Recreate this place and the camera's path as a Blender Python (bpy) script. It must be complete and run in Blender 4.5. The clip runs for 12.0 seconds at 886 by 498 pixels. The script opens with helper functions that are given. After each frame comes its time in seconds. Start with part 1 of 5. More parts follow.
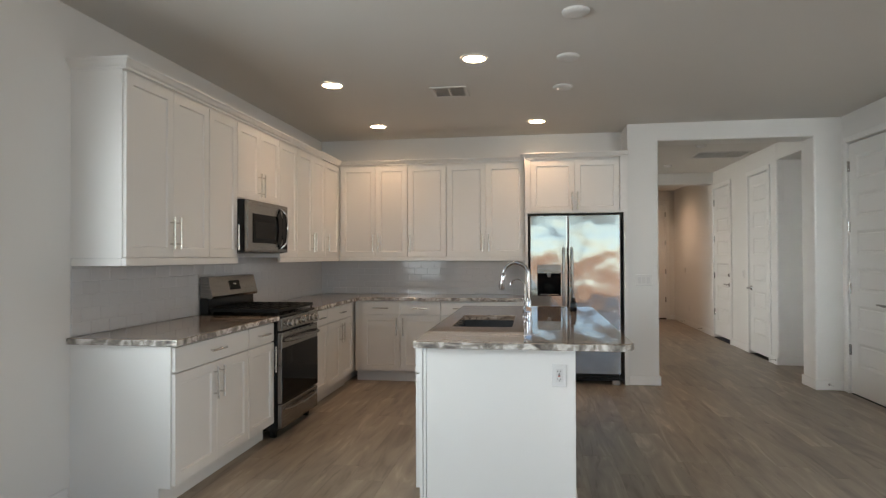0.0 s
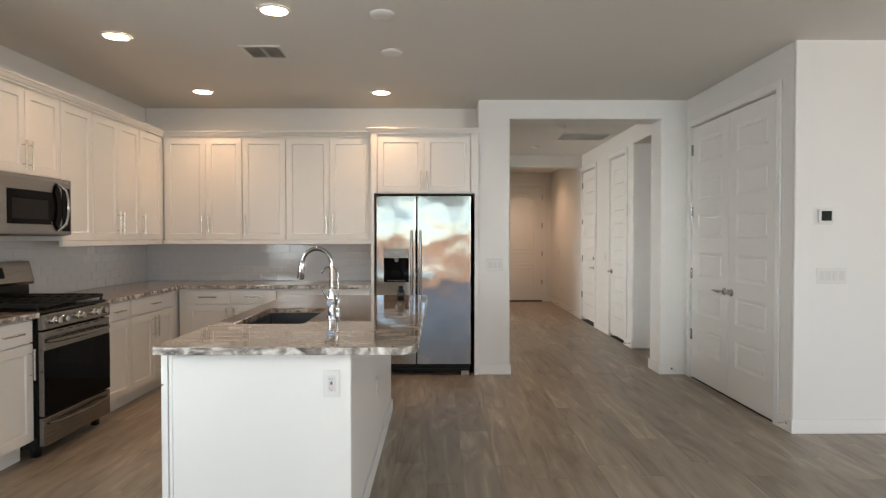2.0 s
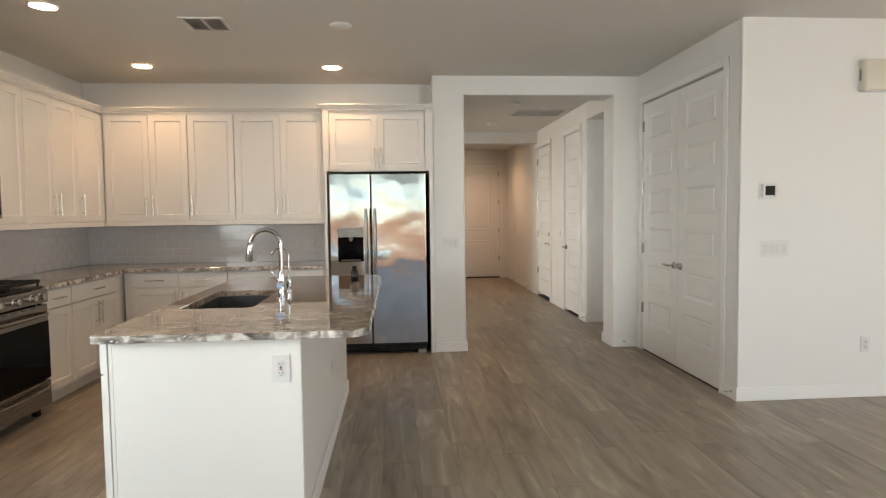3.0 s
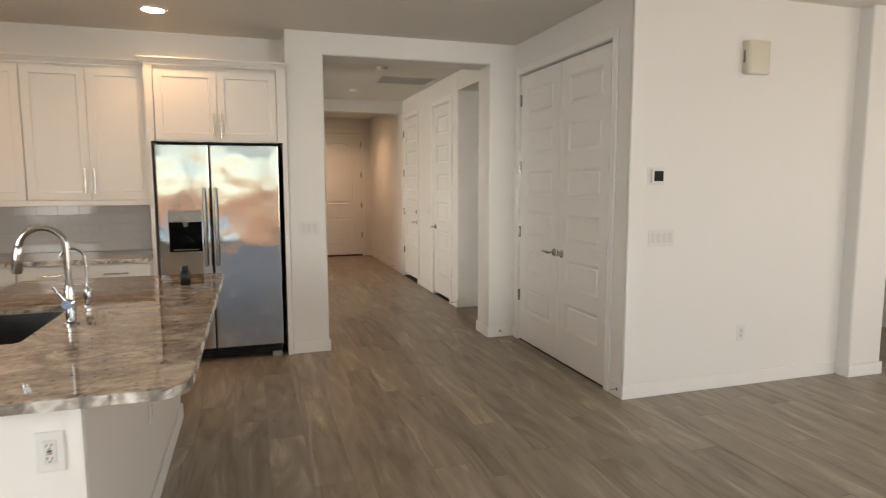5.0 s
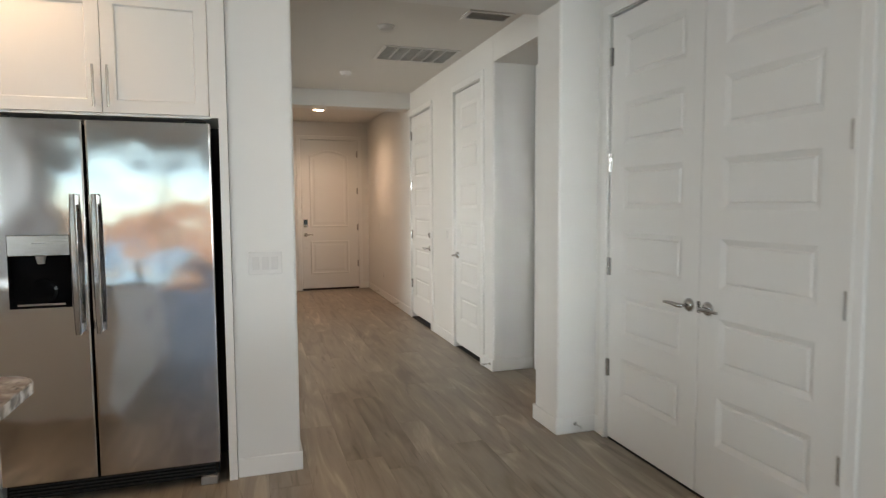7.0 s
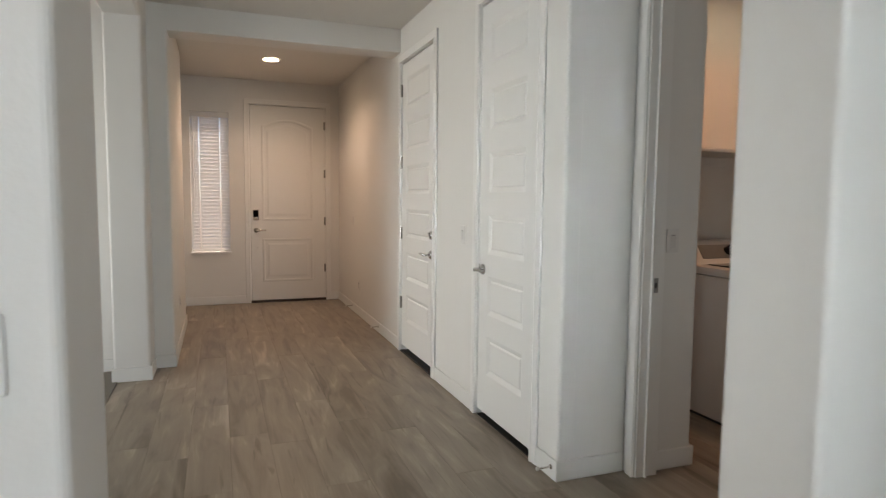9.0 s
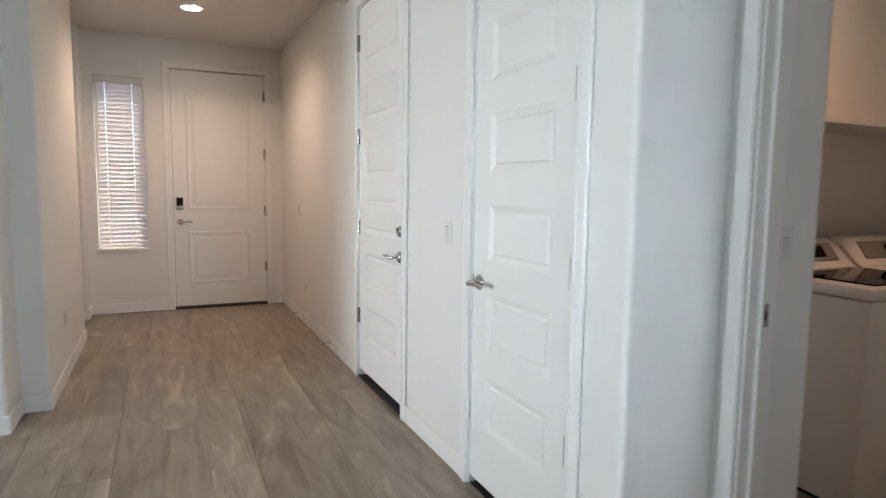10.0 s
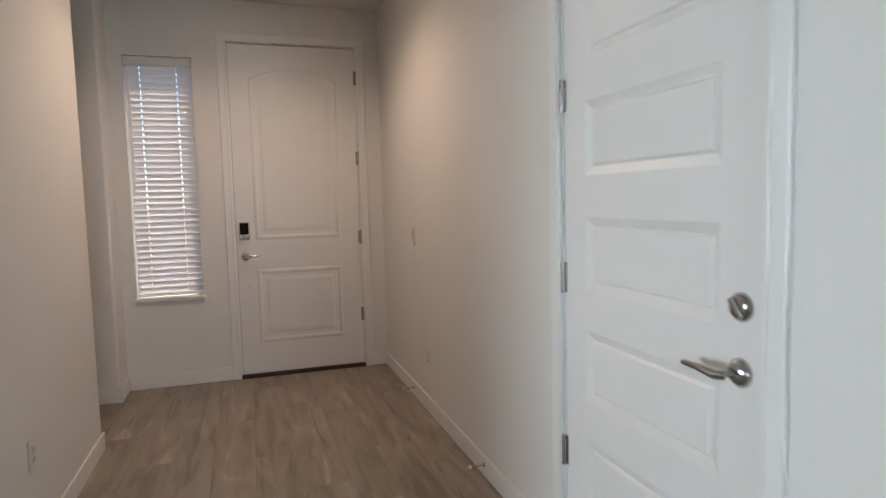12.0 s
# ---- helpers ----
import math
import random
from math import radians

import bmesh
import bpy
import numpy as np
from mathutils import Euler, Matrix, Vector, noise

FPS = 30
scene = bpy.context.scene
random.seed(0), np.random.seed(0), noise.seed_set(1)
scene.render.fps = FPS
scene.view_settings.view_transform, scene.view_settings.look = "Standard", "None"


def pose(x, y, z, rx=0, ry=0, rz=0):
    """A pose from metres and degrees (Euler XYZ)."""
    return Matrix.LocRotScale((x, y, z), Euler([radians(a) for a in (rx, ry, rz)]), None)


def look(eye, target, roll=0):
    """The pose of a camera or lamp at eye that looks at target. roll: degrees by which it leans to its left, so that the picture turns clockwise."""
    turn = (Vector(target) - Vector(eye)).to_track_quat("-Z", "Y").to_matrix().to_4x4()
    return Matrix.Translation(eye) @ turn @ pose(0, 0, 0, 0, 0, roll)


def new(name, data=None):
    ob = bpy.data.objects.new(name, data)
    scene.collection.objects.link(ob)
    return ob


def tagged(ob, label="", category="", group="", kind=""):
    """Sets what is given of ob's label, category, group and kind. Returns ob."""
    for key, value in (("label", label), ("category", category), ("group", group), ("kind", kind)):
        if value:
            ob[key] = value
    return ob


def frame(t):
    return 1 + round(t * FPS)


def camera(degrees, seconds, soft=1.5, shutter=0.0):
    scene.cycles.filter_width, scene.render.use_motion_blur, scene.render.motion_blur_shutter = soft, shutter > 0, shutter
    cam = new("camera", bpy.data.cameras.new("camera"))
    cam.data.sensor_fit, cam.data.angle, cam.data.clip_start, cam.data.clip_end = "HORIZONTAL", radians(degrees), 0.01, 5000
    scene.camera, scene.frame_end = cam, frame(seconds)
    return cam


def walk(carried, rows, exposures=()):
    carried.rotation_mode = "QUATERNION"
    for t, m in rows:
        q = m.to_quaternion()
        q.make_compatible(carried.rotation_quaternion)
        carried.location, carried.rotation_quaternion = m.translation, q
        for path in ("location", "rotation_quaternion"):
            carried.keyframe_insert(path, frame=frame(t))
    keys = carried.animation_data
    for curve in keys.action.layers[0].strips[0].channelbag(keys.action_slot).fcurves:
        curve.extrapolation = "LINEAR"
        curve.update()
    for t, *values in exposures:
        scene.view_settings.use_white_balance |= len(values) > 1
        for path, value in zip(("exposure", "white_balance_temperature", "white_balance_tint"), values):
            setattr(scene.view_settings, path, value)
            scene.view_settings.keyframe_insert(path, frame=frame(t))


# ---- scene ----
cam = camera(72.4, 12.0, soft=1.2, shutter=0.35)
PATH = [
    (0, (0.193, 0.16, 1.352), (-0.102, 2.138, 1.377), -0.2),
    (0.5, (0.27, 0.387, 1.423), (0.03, 2.373, 1.424), -0.2),
    (1, (0.508, 0.597, 1.397), (0.337, 2.59, 1.393), 0.0),
    (1.5, (0.693, 0.677, 1.383), (0.638, 2.676, 1.367), 0.1),
    (2, (0.785, 0.7, 1.376), (0.797, 2.699, 1.337), 0.0),
    (2.5, (0.83, 0.712, 1.392), (0.909, 2.709, 1.31), -0.3),
    (3, (0.821, 0.739, 1.387), (0.968, 2.73, 1.271), -0.7),
    (4.8, (0.866, 1.27, 1.495), (1.413, 3.185, 1.308), -0.2),
    (5, (0.881, 1.438, 1.489), (1.476, 3.335, 1.268), -0.1),
    (5.5, (0.935, 1.947, 1.473), (1.604, 3.819, 1.255), -0.2),
    (6, (1.065, 2.448, 1.443), (1.709, 4.333, 1.264), -0.5),
    (6.5, (1.165, 3.007, 1.425), (1.815, 4.892, 1.27), -0.4),
    (7, (1.269, 3.556, 1.389), (1.874, 5.457, 1.243), -0.3),
    (7.2, (1.316, 3.789, 1.396), (1.891, 5.7, 1.257), -0.2),
    (9, (1.697, 5.769, 1.318), (2.39, 7.638, 1.154), 0.6),
    (9.2, (1.723, 5.989, 1.298), (2.432, 7.852, 1.131), 0.8),
    (9.5, (1.844, 6.319, 1.308), (2.58, 8.168, 1.113), 0.7),
    (10, (1.977, 6.84, 1.295), (2.812, 8.647, 1.094), 0.8),
    (10.5, (2.047, 7.354, 1.292), (2.803, 9.196, 1.102), 0.2),
    (11, (2.056, 7.937, 1.288), (2.747, 9.805, 1.101), -0.2),
    (11.5, (2.101, 8.446, 1.286), (2.703, 10.344, 1.101), -0.9),
    (12, (2.163, 8.953, 1.299), (2.769, 10.851, 1.134), -1.4),
]
walk(cam, [(t, look(eye, target, roll)) for t, eye, target, roll in PATH], [(0.0, 0.92, 8200, 17), (0.5, 1.04, 8200, 18), (1.5, 1.22, 8300, 19), (3.0, 1.30, 9000, 19), (5.0, 1.19, 9900, 22), (6.0, 1.28, 8700, 18), (7.2, 1.35, 8200, 16), (9.0, 1.32, 7900, 16), (9.5, 1.52, 7200, 16), (10.0, 1.66, 7000, 15), (10.5, 1.68, 6550, 13), (11.3, 1.40, 6850, 14), (12.0, 1.32, 6750, 13)])

# world, sun and sky
world = bpy.data.worlds.new("sky")
scene.world = world
world.use_nodes = True
wn, wl = world.node_tree.nodes, world.node_tree.links
sky = wn.new("ShaderNodeTexSky")
sky.sky_type, sky.sun_disc = "NISHITA", False
sky.dust_density, sky.ozone_density, sky.altitude = 0.0, 4.0, 0
sky.sun_elevation, sky.sun_rotation = radians(66), radians(20)
tint = wn.new("ShaderNodeMix")
tint.data_type, tint.blend_type = "RGBA", "MULTIPLY"
tint.inputs["Factor"].default_value, tint.inputs["B"].default_value = 1.0, (0.66, 0.90, 1.15, 1)
wl.new(sky.outputs[0], tint.inputs["A"])
wl.new(tint.outputs["Result"], wn["Background"].inputs[0])
wn["Background"].inputs[1].default_value = 0.15
sun = new("sun", bpy.data.lights.new("sun", "SUN"))
sun.data.energy, sun.data.angle, sun.data.color = 2.2, radians(0.6), (1.0, 0.95, 0.88)
sun.matrix_basis = look((0, 0, 30), (-3.6, -9.95, 6.24))

CAN, FOYER, LAUNDRY = 5.0, 25.0, 5.8      # watts of the ceiling lights


def window_light(name, m, w, h, power, color, spread=180):
    """Area lamp in a window's opening that stands in for skylight."""
    a = new(name, bpy.data.lights.new(name, "AREA"))
    a.data.shape, a.data.size, a.data.size_y, a.data.energy, a.data.color = "RECTANGLE", w, h, power, color
    a.matrix_basis = m
    a.data.spread = radians(spread)
    return a


window_light("patio_door_light", look((3.95, -3.12, 1.30), (2.9, 3.0, 0.7)), 1.15, 2.1, 56.0, (0.62, 0.83, 1.0))
# fill lamp in an added window, clear of the refrigerator's reflection
window_light("south_fill_light", look((5.8, -3.12, 1.25), (4.6, 3.0, -0.6)), 1.95, 2.1, 12.0, (0.80, 0.91, 1.0))
# added fill from the east for the cabinet fronts; its window is invented
window_light("east_fill_light", look((6.95, 1.3, 1.45), (0, 1.3, 1.3)), 4.4, 1.8, 25.0, (0.80, 0.91, 1.0))
# fill lamp in an added west window; brightens closet doors and hall
window_light("west_fill_light", look((-2.28, 1.75, 1.60), (3.2, 6.6, 1.0)), 1.5, 1.3, 15.0, (0.60, 0.82, 1.0), 100)
# narrow beam added to brighten the wall of the laundry recess
window_light("recess_fill_light", look((-1.35, -3.12, 1.35), (3.1, 8.1, 1.2)), 1.2, 2.1, 2.1, (0.66, 0.85, 1.0), 13)
window_light("carpet_room_light", look((-2.72, 9.1, 1.4), (3, 9.9, 1.1)), 2.1, 1.7, 13.5, (0.80, 0.93, 1.0), 78)


# ---- materials ----
def material(name, color, rough=0.5, metal=0.0, vary=0.06, scale=6.0, bump=0.0, bump_scale=80.0, coat=0.0):
    """A plain surface with a soft large-scale variation of its colour and a fine relief."""
    m = bpy.data.materials.new(name)
    m.use_nodes = True
    n, l = m.node_tree.nodes, m.node_tree.links
    b = n["Principled BSDF"]
    b.inputs["Roughness"].default_value, b.inputs["Metallic"].default_value = rough, metal
    b.inputs["Coat Weight"].default_value = coat
    pos = n.new("ShaderNodeNewGeometry")
    tex = n.new("ShaderNodeTexNoise")
    tex.inputs["Scale"].default_value, tex.inputs["Detail"].default_value = scale, 5
    l.new(pos.outputs["Position"], tex.inputs["Vector"])
    mix = n.new("ShaderNodeMix")
    mix.data_type = "RGBA"
    mix.inputs["A"].default_value = (*[c * (1 - vary) for c in color], 1)
    mix.inputs["B"].default_value = (*[min(1, c * (1 + vary)) for c in color], 1)
    l.new(tex.outputs["Fac"], mix.inputs["Factor"])
    l.new(mix.outputs["Result"], b.inputs["Base Color"])
    if bump:
        fine = n.new("ShaderNodeTexNoise")
        fine.inputs["Scale"].default_value, fine.inputs["Detail"].default_value = bump_scale, 3
        l.new(pos.outputs["Position"], fine.inputs["Vector"])
        bm = n.new("ShaderNodeBump")
        bm.inputs["Strength"].default_value, bm.inputs["Distance"].default_value = bump, 0.002
        l.new(fine.outputs["Fac"], bm.inputs["Height"])
        l.new(bm.outputs["Normal"], b.inputs["Normal"])
    return m


def ramp_nodes(n, stops):
    r = n.new("ShaderNodeValToRGB")
    while len(r.color_ramp.elements) < len(stops):
        r.color_ramp.elements.new(0.5)
    for e, (p, c) in zip(r.color_ramp.elements, stops):
        e.position, e.color = p, (*c, 1)
    return r


def plank_material(name, per_island):
    """Wood-look porcelain planks: each one its own tone, streaks along its length."""
    m = bpy.data.materials.new(name)
    m.use_nodes = True
    n, l = m.node_tree.nodes, m.node_tree.links
    b = n["Principled BSDF"]
    geo = n.new("ShaderNodeNewGeometry")
    rnd = geo.outputs["Random Per Island"] if per_island else n.new("ShaderNodeObjectInfo").outputs["Random"]
    shift = n.new("ShaderNodeVectorMath")
    shift.operation = "MULTIPLY_ADD"
    shift.inputs[1].default_value = (1, 1, 1)
    off = n.new("ShaderNodeCombineXYZ")
    mul = n.new("ShaderNodeMath")
    mul.operation, mul.inputs[1].default_value = "MULTIPLY", 37.0
    l.new(rnd, mul.inputs[0])
    for k in range(3):
        l.new(mul.outputs[0], off.inputs[k])
    l.new(geo.outputs["Position"], shift.inputs[0])
    l.new(off.outputs[0], shift.inputs[2])
    stretch = n.new("ShaderNodeMapping")
    stretch.inputs["Scale"].default_value = (7.5, 1.25, 1.0)
    l.new(shift.outputs[0], stretch.inputs["Vector"])
    broad = n.new("ShaderNodeTexNoise")
    broad.inputs["Scale"].default_value, broad.inputs["Detail"].default_value, broad.inputs["Distortion"].default_value = 1.0, 5, 1.4
    l.new(stretch.outputs[0], broad.inputs["Vector"])
    thin = n.new("ShaderNodeMapping")
    thin.inputs["Scale"].default_value = (60.0, 2.5, 1.0)
    l.new(shift.outputs[0], thin.inputs["Vector"])
    grain = n.new("ShaderNodeTexNoise")
    grain.inputs["Scale"].default_value, grain.inputs["Detail"].default_value = 1.0, 4
    l.new(thin.outputs[0], grain.inputs["Vector"])
    add = n.new("ShaderNodeMath")
    add.operation, add.inputs[1].default_value = "MULTIPLY_ADD", 0.13
    l.new(grain.outputs["Fac"], add.inputs[0])
    l.new(broad.outputs["Fac"], add.inputs[2])
    tone = n.new("ShaderNodeMath")
    tone.operation, tone.inputs[1].default_value = "MULTIPLY_ADD", 0.16
    l.new(rnd, tone.inputs[0])
    l.new(add.outputs[0], tone.inputs[2])
    r = ramp_nodes(n, [(0.40, (0.165, 0.134, 0.104)), (0.58, (0.259, 0.214, 0.170)), (0.74, (0.316, 0.266, 0.213)), (0.92, (0.475, 0.411, 0.342))])
    l.new(tone.outputs[0], r.inputs[0])
    # thin dark veins that wander along the plank
    vmap = n.new("ShaderNodeMapping")
    vmap.inputs["Scale"].default_value = (16.0, 1.3, 1.0)
    l.new(shift.outputs[0], vmap.inputs["Vector"])
    vein = n.new("ShaderNodeTexNoise")
    vein.inputs["Scale"].default_value, vein.inputs["Detail"].default_value, vein.inputs["Distortion"].default_value = 1.0, 3, 1.2
    l.new(vmap.outputs[0], vein.inputs["Vector"])
    vr = ramp_nodes(n, [(0.29, (0.70, 0.685, 0.67)), (0.37, (1, 1, 1)), (0.62, (1, 1, 1)), (0.72, (1.22, 1.20, 1.18))])
    l.new(vein.outputs["Fac"], vr.inputs[0])
    vm = n.new("ShaderNodeMix")
    vm.data_type, vm.blend_type = "RGBA", "MULTIPLY"
    vm.inputs["Factor"].default_value = 1.0
    l.new(r.outputs[0], vm.inputs["A"])
    l.new(vr.outputs[0], vm.inputs["B"])
    l.new(vm.outputs["Result"], b.inputs["Base Color"])
    rr = n.new("ShaderNodeMath")
    rr.operation, rr.inputs[1].default_value, rr.inputs[2].default_value = "MULTIPLY_ADD", 0.18, 0.30
    l.new(broad.outputs["Fac"], rr.inputs[0])
    l.new(rr.outputs[0], b.inputs["Roughness"])
    bmp = n.new("ShaderNodeBump")
    bmp.inputs["Strength"].default_value, bmp.inputs["Distance"].default_value = 0.12, 0.001
    l.new(grain.outputs["Fac"], bmp.inputs["Height"])
    l.new(bmp.outputs["Normal"], b.inputs["Normal"])
    return m


def granite_material():
    m = bpy.data.materials.new("granite")
    m.use_nodes = True
    n, l = m.node_tree.nodes, m.node_tree.links
    b = n["Principled BSDF"]
    geo = n.new("ShaderNodeNewGeometry")
    mp = n.new("ShaderNodeMapping")
    mp.inputs["Scale"].default_value, mp.inputs["Rotation"].default_value = (2.6, 4.6, 6.0), (0, 0, radians(14))
    l.new(geo.outputs["Position"], mp.inputs["Vector"])
    a = n.new("ShaderNodeTexNoise")
    a.inputs["Scale"].default_value, a.inputs["Detail"].default_value, a.inputs["Distortion"].default_value, a.inputs["Roughness"].default_value = 1.3, 8, 2.2, 0.66
    l.new(mp.outputs[0], a.inputs["Vector"])
    r = ramp_nodes(n, [(0.33, (0.145, 0.102, 0.079)), (0.42, (0.228, 0.168, 0.132)), (0.49, (0.300, 0.230, 0.184)), (0.56, (0.365, 0.293, 0.240)), (0.68, (0.520, 0.455, 0.395))])
    l.new(a.outputs["Fac"], r.inputs[0])
    sp = n.new("ShaderNodeTexNoise")
    sp.inputs["Scale"].default_value, sp.inputs["Detail"].default_value = 45, 6
    l.new(geo.outputs["Position"], sp.inputs["Vector"])
    r2 = ramp_nodes(n, [(0.33, (0.30, 0.28, 0.27)), (0.44, (0.95, 0.94, 0.93)), (0.6, (1, 1, 1)), (0.72, (1.3, 1.3, 1.3))])
    l.new(sp.outputs["Fac"], r2.inputs[0])
    mix = n.new("ShaderNodeMix")
    mix.data_type, mix.blend_type = "RGBA", "MULTIPLY"
    mix.inputs["Factor"].default_value = 0.8
    l.new(r.outputs[0], mix.inputs["A"])
    l.new(r2.outputs[0], mix.inputs["B"])
    l.new(mix.outputs["Result"], b.inputs["Base Color"])
    b.inputs["Roughness"].default_value, b.inputs["IOR"].default_value = 0.03, 1.68
    return m


def granite_edge_material():
    """Broken face of the slab: grey and cream crystals with dark ones between."""
    m = bpy.data.materials.new("granite_edge")
    m.use_nodes = True
    n, l = m.node_tree.nodes, m.node_tree.links
    b = n["Principled BSDF"]
    geo = n.new("ShaderNodeNewGeometry")
    a = n.new("ShaderNodeTexNoise")
    a.inputs["Scale"].default_value, a.inputs["Detail"].default_value, a.inputs["Distortion"].default_value = 11.0, 5, 1.5
    l.new(geo.outputs["Position"], a.inputs["Vector"])
    r = ramp_nodes(n, [(0.30, (0.09, 0.08, 0.075)), (0.42, (0.23, 0.20, 0.175)), (0.50, (0.36, 0.32, 0.285)), (0.58, (0.54, 0.50, 0.46)), (0.70, (0.66, 0.63, 0.60))])
    l.new(a.outputs["Fac"], r.inputs[0])
    l.new(r.outputs[0], b.inputs["Base Color"])
    rr = n.new("ShaderNodeMath")
    rr.operation, rr.inputs[1].default_value, rr.inputs[2].default_value = "MULTIPLY_ADD", 0.5, 0.02
    l.new(a.outputs["Fac"], rr.inputs[0])
    l.new(rr.outputs[0], b.inputs["Roughness"])
    return m


def steel_material(name, color, rough, along, wave=0.0):
    """Brushed metal: fine lines along one axis, and a slow waviness of the sheet."""
    m = material(name, color, rough, 1.0, 0.03, 3.0)
    n, l = m.node_tree.nodes, m.node_tree.links
    b = n["Principled BSDF"]
    geo = n.new("ShaderNodeNewGeometry")
    mp = n.new("ShaderNodeMapping")
    mp.inputs["Scale"].default_value = along
    l.new(geo.outputs["Position"], mp.inputs["Vector"])
    t = n.new("ShaderNodeTexNoise")
    t.inputs["Scale"].default_value, t.inputs["Detail"].default_value = 1.0, 3
    l.new(mp.outputs[0], t.inputs["Vector"])
    rr = n.new("ShaderNodeMath")
    rr.operation, rr.inputs[1].default_value, rr.inputs[2].default_value = "MULTIPLY_ADD", 0.12, rough - 0.06
    l.new(t.outputs["Fac"], rr.inputs[0])
    l.new(rr.outputs[0], b.inputs["Roughness"])
    if wave:
        w = n.new("ShaderNodeTexNoise")
        w.inputs["Scale"].default_value, w.inputs["Detail"].default_value = 4.0, 1
        l.new(geo.outputs["Position"], w.inputs["Vector"])
        bp = n.new("ShaderNodeBump")
        bp.inputs["Strength"].default_value, bp.inputs["Distance"].default_value = 1.0, wave
        l.new(w.outputs["Fac"], bp.inputs["Height"])
        l.new(bp.outputs["Normal"], b.inputs["Normal"])
    return m


def glow(name, color, strength):
    m = bpy.data.materials.new(name)
    m.use_nodes = True
    b = m.node_tree.nodes["Principled BSDF"]
    b.inputs["Base Color"].default_value = (*color, 1)
    b.inputs["Emission Color"].default_value, b.inputs["Emission Strength"].default_value = (*color, 1), strength
    return m


def glass_material(name, color=(1, 1, 1), rough=0.0):
    m = bpy.data.materials.new(name)
    m.use_nodes = True
    b = m.node_tree.nodes["Principled BSDF"]
    b.inputs["Base Color"].default_value = (*color, 1)
    b.inputs["Transmission Weight"].default_value, b.inputs["Roughness"].default_value, b.inputs["IOR"].default_value = 1.0, rough, 1.45
    return m


M_WALL = material("wall_paint", (0.715, 0.70, 0.675), 0.6, 0, 0.012, 1.5, 0.25, 120)
M_CEIL = material("ceiling_paint", (0.68, 0.655, 0.62), 0.7, 0, 0.015, 1.2, 0.35, 90)
M_TRIM = material("trim_paint", (0.75, 0.74, 0.72), 0.35, 0, 0.01, 3, 0.05, 60)
M_DOOR = material("door_paint", (0.735, 0.725, 0.705), 0.38, 0, 0.012, 3, 0.12, 140)
M_CAB = material("cabinet_paint", (0.74, 0.72, 0.69), 0.33, 0, 0.012, 3, 0.05, 60)
M_PLANK = plank_material("porcelain_plank", False)
M_PLANK_REST = plank_material("porcelain_plank_rest", True)
M_GROUT = material("floor_grout", (0.19, 0.155, 0.125), 0.9, 0, 0.1, 20, 0.3, 200)
M_CARPET = material("carpet", (0.20, 0.175, 0.15), 0.95, 0, 0.25, 90, 1.0, 260)
M_GRANITE = granite_material()
M_GRANITE_EDGE = granite_edge_material()
M_TILE = material("subway_tile", (0.54, 0.535, 0.535), 0.08, 0, 0.02, 5, 0.06, 14)
M_TGROUT = material("tile_grout", (0.56, 0.55, 0.545), 0.85, 0, 0.05, 30, 0.2, 200)
M_STEEL = steel_material("stainless_steel", (0.53, 0.525, 0.52), 0.105, (900, 900, 3), 0.006)
M_HANDLE = steel_material("dark_handle_steel", (0.40, 0.37, 0.345), 0.20, (900, 900, 3))
M_STEEL_H = steel_material("stainless_steel_range", (0.25, 0.236, 0.222), 0.26, (3, 3, 900))
M_NICKEL = material("brushed_nickel", (0.66, 0.64, 0.61), 0.24, 1, 0.03, 10)
M_HINGE = material("hinge_metal", (0.50, 0.49, 0.475), 0.2, 1, 0.03, 10)
M_LEVER = material("lever_metal", (0.50, 0.495, 0.49), 0.16, 1, 0.03, 10)
M_CHROME = material("chrome", (0.45, 0.45, 0.455), 0.07, 1, 0.02, 10)
M_BLACK = material("black_enamel", (0.007, 0.007, 0.007), 0.22, 0, 0.1, 8)
M_BLACK.node_tree.nodes["Principled BSDF"].inputs["Specular IOR Level"].default_value = 0.3
M_IRON = material("cast_iron", (0.010, 0.010, 0.010), 0.6, 0, 0.2, 30, 0.3, 150)
M_IRON.node_tree.nodes["Principled BSDF"].inputs["Specular IOR Level"].default_value = 0.25
M_GLASS_BLACK = material("black_glass", (0.003, 0.003, 0.0035), 0.04, 0, 0.1, 3)
M_GLASS_BLACK.node_tree.nodes["Principled BSDF"].inputs["Specular IOR Level"].default_value = 0.06
# near-black for strips and slots, and for shade painted into gaps
M_DARK = material("dark_gap", (0.02, 0.017, 0.015), 0.7, 0, 0.2, 20)
M_RUBBER = material("bronze_threshold", (0.05, 0.035, 0.028), 0.5, 0.3, 0.2, 20)
M_SINK = material("dark_composite_sink", (0.065, 0.072, 0.082), 0.22, 0, 0.2, 60)
M_PLASTIC = material("white_plastic", (0.66, 0.645, 0.625), 0.35, 0, 0.01, 6)
M_PLASTIC_SH = material("plastic_inset", (0.60, 0.585, 0.57), 0.4, 0, 0.01, 6)
M_CREAM = material("cream_plastic", (0.62, 0.57, 0.47), 0.4, 0, 0.02, 6)
M_GREY = material("grey_plastic", (0.23, 0.22, 0.21), 0.35, 0, 0.05, 8)
M_WASHER = material("white_enamel", (0.78, 0.76, 0.74), 0.2, 0, 0.01, 4)
M_LAMP = glow("lamp_diffuser", (1.0, 0.83, 0.62), 26.0)
M_GLASS = glass_material("window_glass")
M_BLIND = material("blind_vinyl", (0.80, 0.79, 0.77), 0.4, 0, 0.01, 5)
